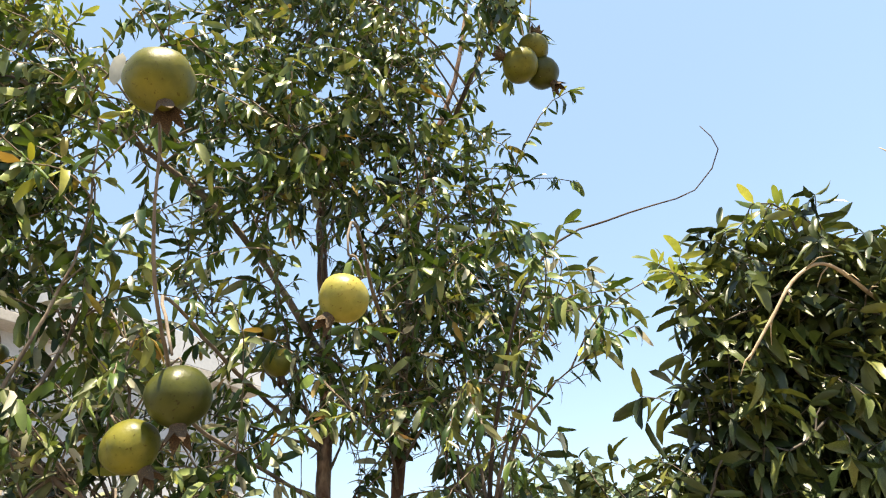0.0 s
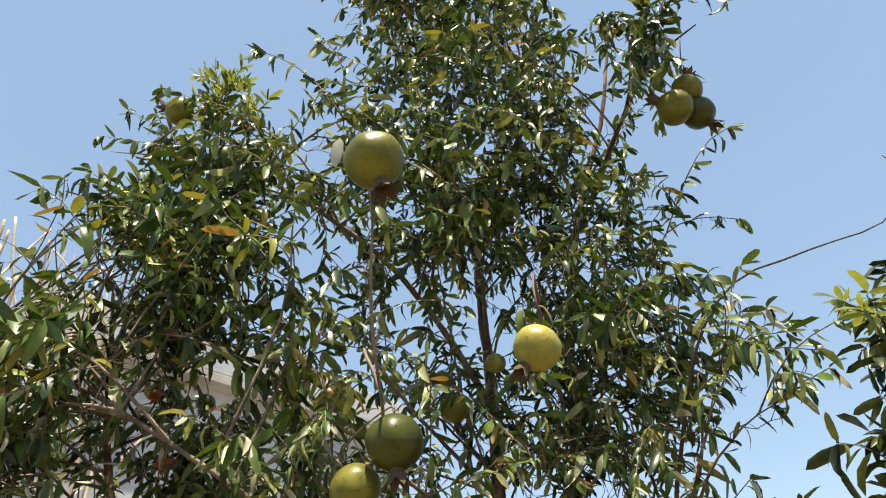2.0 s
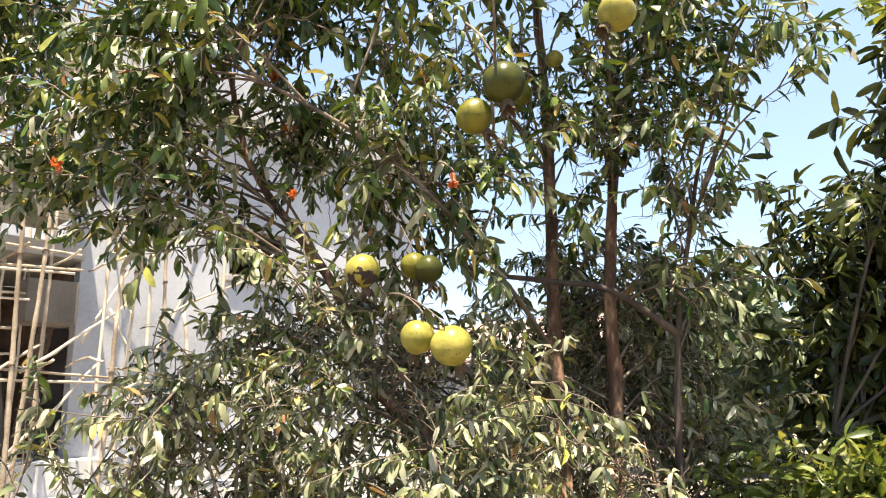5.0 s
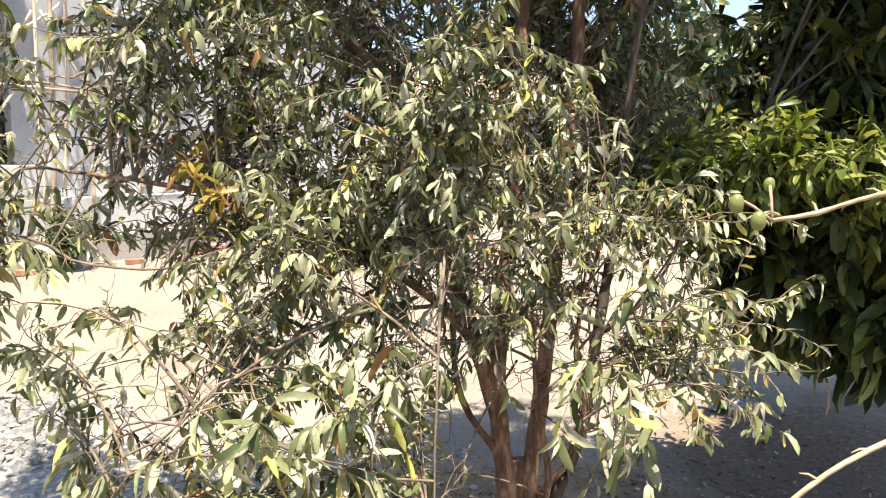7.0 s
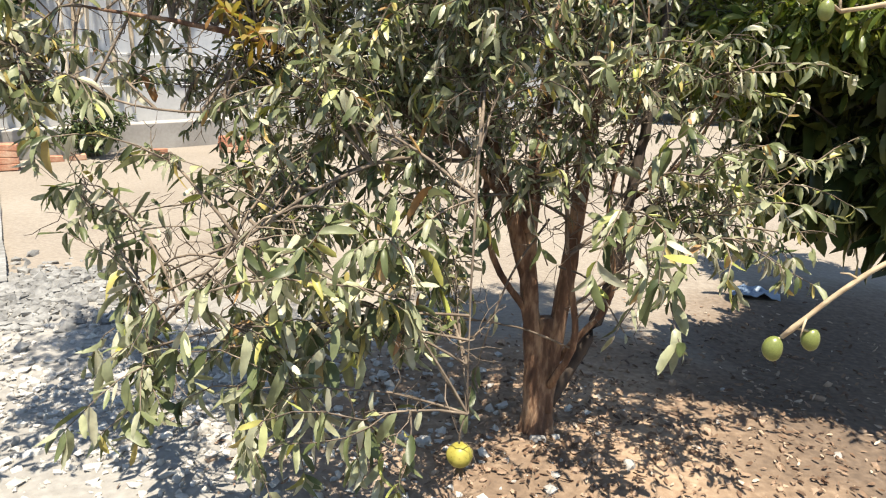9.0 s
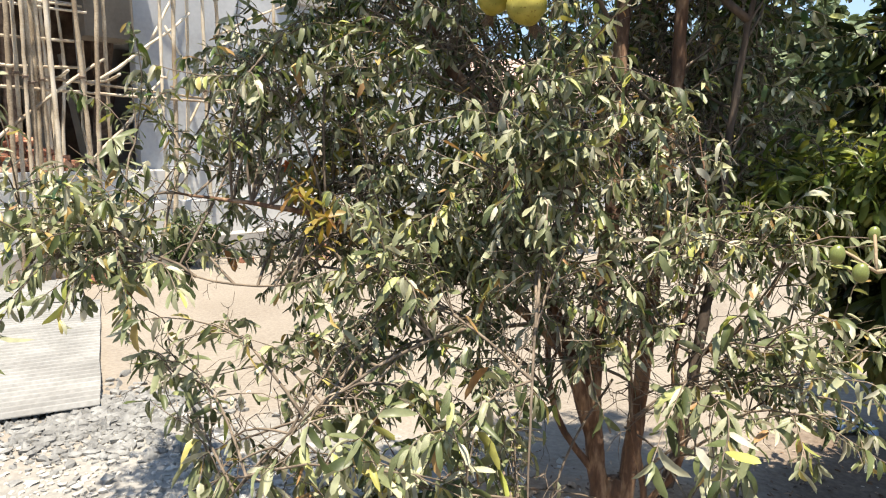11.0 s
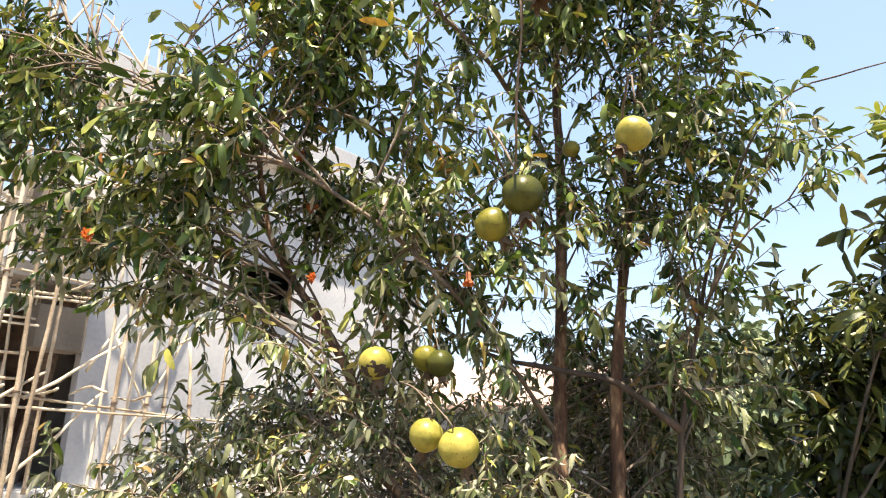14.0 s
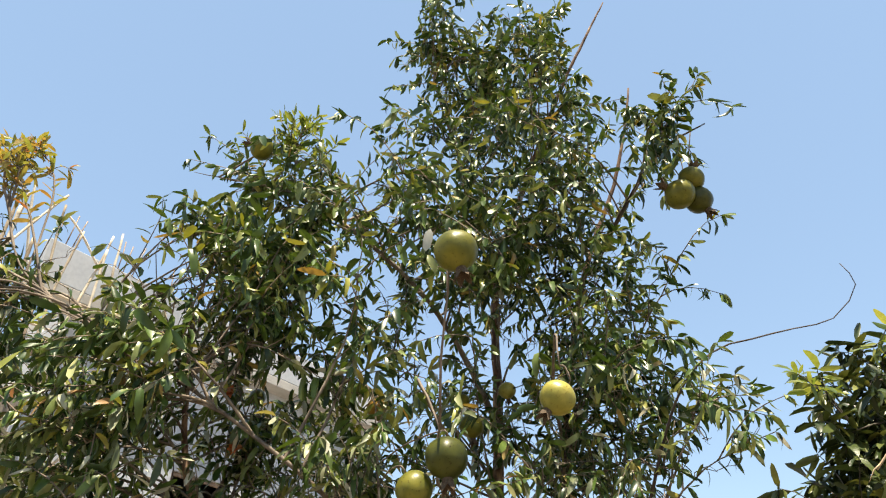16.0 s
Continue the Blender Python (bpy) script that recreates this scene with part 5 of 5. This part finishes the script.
# ---- ground cover ----
def stones(count, centre, spread, sizes, seed, mat, name, label):
    """Broken lumps strewn on the ground: one mesh."""
    rng = np.random.default_rng(seed)
    soup = Soup()
    base = bmesh.new()
    bmesh.ops.create_icosphere(base, subdivisions=1, radius=1)
    bv = np.array([v.co[:] for v in base.verts])
    bf = [tuple(v.index for v in f.verts) for f in base.faces]
    base.free()
    for _ in range(count):
        x, y = rng.normal(size=2) * spread + centre
        sz = rng.uniform(*sizes) * rng.uniform(0.4, 1.0)
        v = bv * rng.uniform(0.45, 1.35, (len(bv), 1)) * np.array([1.0, rng.uniform(0.45, 1), rng.uniform(0.4, 0.9)]) * sz
        a = rng.uniform(0, 6.28)
        rot = np.array([[math.cos(a), -math.sin(a), 0], [math.sin(a), math.cos(a), 0], [0, 0, 1]])
        near = max(0.0, 1 - math.hypot(x, y - 2) / 10)
        z = 0.05 * near * noise.noise((x * 0.7, y * 0.7, 0.3)) + 0.022 * near * noise.noise((x * 2.6, y * 2.6, 1.7)) + 0.03 * math.exp(-((x + 0.3) ** 2 + (y - 1.6) ** 2) / 0.35) - 0.02
        soup.add(v @ rot.T + np.array([x, y, z + sz * 0.12]), bf)
    return tagged(new(name, soup.mesh(name, mat, smooth=False)), label, "rubble", kind="stuff")


stones(3000, (-1.8, 1.5), (0.70, 0.45), (0.006, 0.034), 2, stone_mat, "rubble", "pale broken concrete and stone rubble on the ground")
stones(500, (-0.2, 1.5), (0.5, 0.4), (0.006, 0.028), 3, surface("brown_clods", [(0.3, (0.20, 0.13, 0.09)), (0.6, (0.33, 0.23, 0.16)), (0.8, (0.48, 0.38, 0.29))], scale=14, bump=0.5), "soil_clods", "brown soil clods and small stones round the trunk")


def dry_litter():
    rng = np.random.default_rng(6)
    n = 3600
    far = rng.random(n) < 0.3
    at = np.stack([np.where(far, rng.normal(0.75, 0.45, n), rng.normal(-0.15, 0.55, n)), np.where(far, rng.normal(2.3, 0.6, n), rng.normal(1.65, 0.45, n)), np.zeros(n)], -1)
    for p in at:
        x, y = p[:2]
        near = max(0.0, 1 - math.hypot(x, y - 2) / 10)
        p[2] = 0.05 * near * noise.noise((x * 0.7, y * 0.7, 0.3)) + 0.022 * near * noise.noise((x * 2.6, y * 2.6, 1.7)) + 0.03 * math.exp(-((x + 0.3) ** 2 + (y - 1.6) ** 2) / 0.35) - 0.013
    d = rng.normal(size=(n, 3)) * np.array([1, 1, 0.15])
    up = np.array([0, 0, 1.0]) + rng.normal(scale=0.3, size=(n, 3))
    ln = rng.uniform(0.013, 0.036, n)
    mat = leaf_material("dry_leaf", [(0.0, (0.06, 0.036, 0.024)), (0.4, (0.14, 0.085, 0.055)), (0.8, (0.25, 0.17, 0.115)), (0.95, (0.36, 0.28, 0.21)), (1.0, (0.45, 0.39, 0.32))], rough=0.7, through_light=0.1)
    tagged(new("leaf_litter", leaves_mesh("leaf_litter", at, d, up, ln, ln * 0.35, rng.uniform(-0.4, 0.4, n), rng.uniform(0, 0.5, n), mat)), "dry brown fallen leaves under the tree", "leaf litter", kind="stuff")


dry_litter()


# ---- shrubs, far trees and far house ----
def shrub(name, label, centre, radii, n, leaf, mat, seed, slim=0.35, category="shrub", twigs=4):
    ob = thing(name, label, category, at=(centre[0], centre[1], 0))
    fo = Foliage(seed, leaf=leaf, slim=slim, droop=0.3, hang=0.1)
    inv = np.array([centre[0], centre[1], 0.0])
    c = np.array([0, 0, centre[2]])
    for k in range(5):
        a = k * 1.26
        line = spline([(0.05 * math.cos(a), 0.05 * math.sin(a), -0.05), (0.25 * radii[0] * math.cos(a), 0.25 * radii[1] * math.sin(a), centre[2] * 0.6), (0.5 * radii[0] * math.cos(a), 0.5 * radii[1] * math.sin(a), centre[2] + radii[2] * 0.4)], 0.15)
        soup = Soup()
        tube(soup, line, np.linspace(0.012 + 0.02 * radii[2], 0.006, len(line)), 7)
        part("stem", soup.mesh("stem", twig_mat), ob)
        fo.root_on(line[2:])
    fo.zone(c, radii, n, twigs, reach=radii[2] * 0.35, spacing=leaf * 0.55, radius=0.006 + 0.004 * radii[2], bare=0)
    fo.finish(ob, mat, mat, twig_mat)
    return inv


shrub("low_shrub", "low green shrub on the sand by the bricks", (-6.1, 6.35, 0.35), (0.42, 0.42, 0.34), 34, 0.07, shrub_leaf_mat, 32)
shrub("yard_shrub", "leafy shrub in the yard behind the pomegranate", (-2.6, 9.5, 1.0), (1.3, 1.0, 0.9), 60, 0.12, shrub_leaf_mat, 33)
for k, (x, y, h, w) in enumerate(((1.5, 17, 4.2, 2.4), (5.5, 19, 4.5, 3.0), (-0.8, 24, 4.4, 2.8), (10, 18, 3.4, 3.0), (3.4, 26, 3.5, 3.0), (-11, 30, 3.6, 3.4), (15, 14, 3.0, 2.8))):
    shrub("yard_tree", "distant leafy tree beyond the yard", (x, y, h * 0.62), (w, w * 0.8, h * 0.55), 85, 0.27, far_leaf_mat, 40 + k, slim=0.55, category="tree", twigs=5)

far_house = thing("far_house", "distant low house with a faded pinkish roof", "house", at=(-4.6, 19.5, 0))
roof_mat = surface("faded_roof", [(0.3, (0.34, 0.22, 0.18)), (0.6, (0.46, 0.33, 0.28)), (0.8, (0.55, 0.43, 0.38))], scale=2, spread=(6, 0.4, 1))


def far_house_parts():
    def solid(name, v, f, mat):
        soup = Soup()
        soup.add(v, f)
        part(name, soup.mesh(name, mat, smooth=False), far_house)
    q = [(0, 2, 3, 1), (4, 5, 7, 6), (0, 1, 5, 4), (2, 6, 7, 3), (0, 4, 6, 2), (1, 3, 7, 5)]
    solid("wall", [(x, y, z) for z in (-0.1, 2.9) for y in (-2.2, 2.2) for x in (-3, 3)], q, plaster_mat)
    for sgn in (-1, 1):
        solid("roof", [(x, y * sgn, z + dz) for dz in (0, 0.1) for y, z in ((2.7, 2.75), (0, 4.05)) for x in (-3.5, 3.5)], q, roof_mat)
    for x in (-1.8, 0.2, 1.9):
        solid("window", [(x + a, -2.2 + b, z) for z in (1.0, 2.1) for b in (-0.03, 0.02) for a in (-0.45, 0.45)], q, dark_bark_mat)


far_house_parts()
# Rubble whose grey is darkened in place of a shadow cast there.
stones(1900, (-3.05, 2.20), (0.30, 0.24), (0.012, 0.055), 9, surface("shadow_grey_rubble", [(0.25, (0.10, 0.097, 0.095)), (0.5, (0.18, 0.177, 0.172)), (0.75, (0.29, 0.285, 0.275))], scale=11, fine=70, bump=0.5), "shadow_dark_rubble", "grey broken concrete rubble, darkened for a cast shadow, before the roofing sheets")


def plastic_scrap():
    """A crumpled pale blue plastic sheet on the ground."""
    n, v = 14, []
    for j in range(n):
        for i in range(n):
            x, y = (i / (n - 1) - 0.5) * 0.24, (j / (n - 1) - 0.5) * 0.17
            z = 0.03 + 0.05 * abs(noise.noise((x * 11, y * 11, 4.0))) + 0.02 * noise.noise((x * 30, y * 30, 1.0))
            v.append((x + 0.02 * noise.noise((x * 9, y * 9, 7)), y, z))
    f = [(j * n + i, j * n + i + 1, (j + 1) * n + i + 1, (j + 1) * n + i) for j in range(n - 1) for i in range(n - 1)]
    soup = Soup()
    soup.add(v, f)
    ob = tagged(new("plastic_sheet", soup.mesh("plastic_sheet", surface("blue_plastic", [(0.3, (0.10, 0.145, 0.22)), (0.7, (0.20, 0.26, 0.34))], scale=8, rough=0.4))), "small crumpled pale blue plastic sheet on shaded soil", "plastic sheet")
    ob.location = (0.70, 3.47, -0.03)
    mod = ob.modifiers.new("thickness", "SOLIDIFY")
    mod.thickness = 0.002


plastic_scrap()
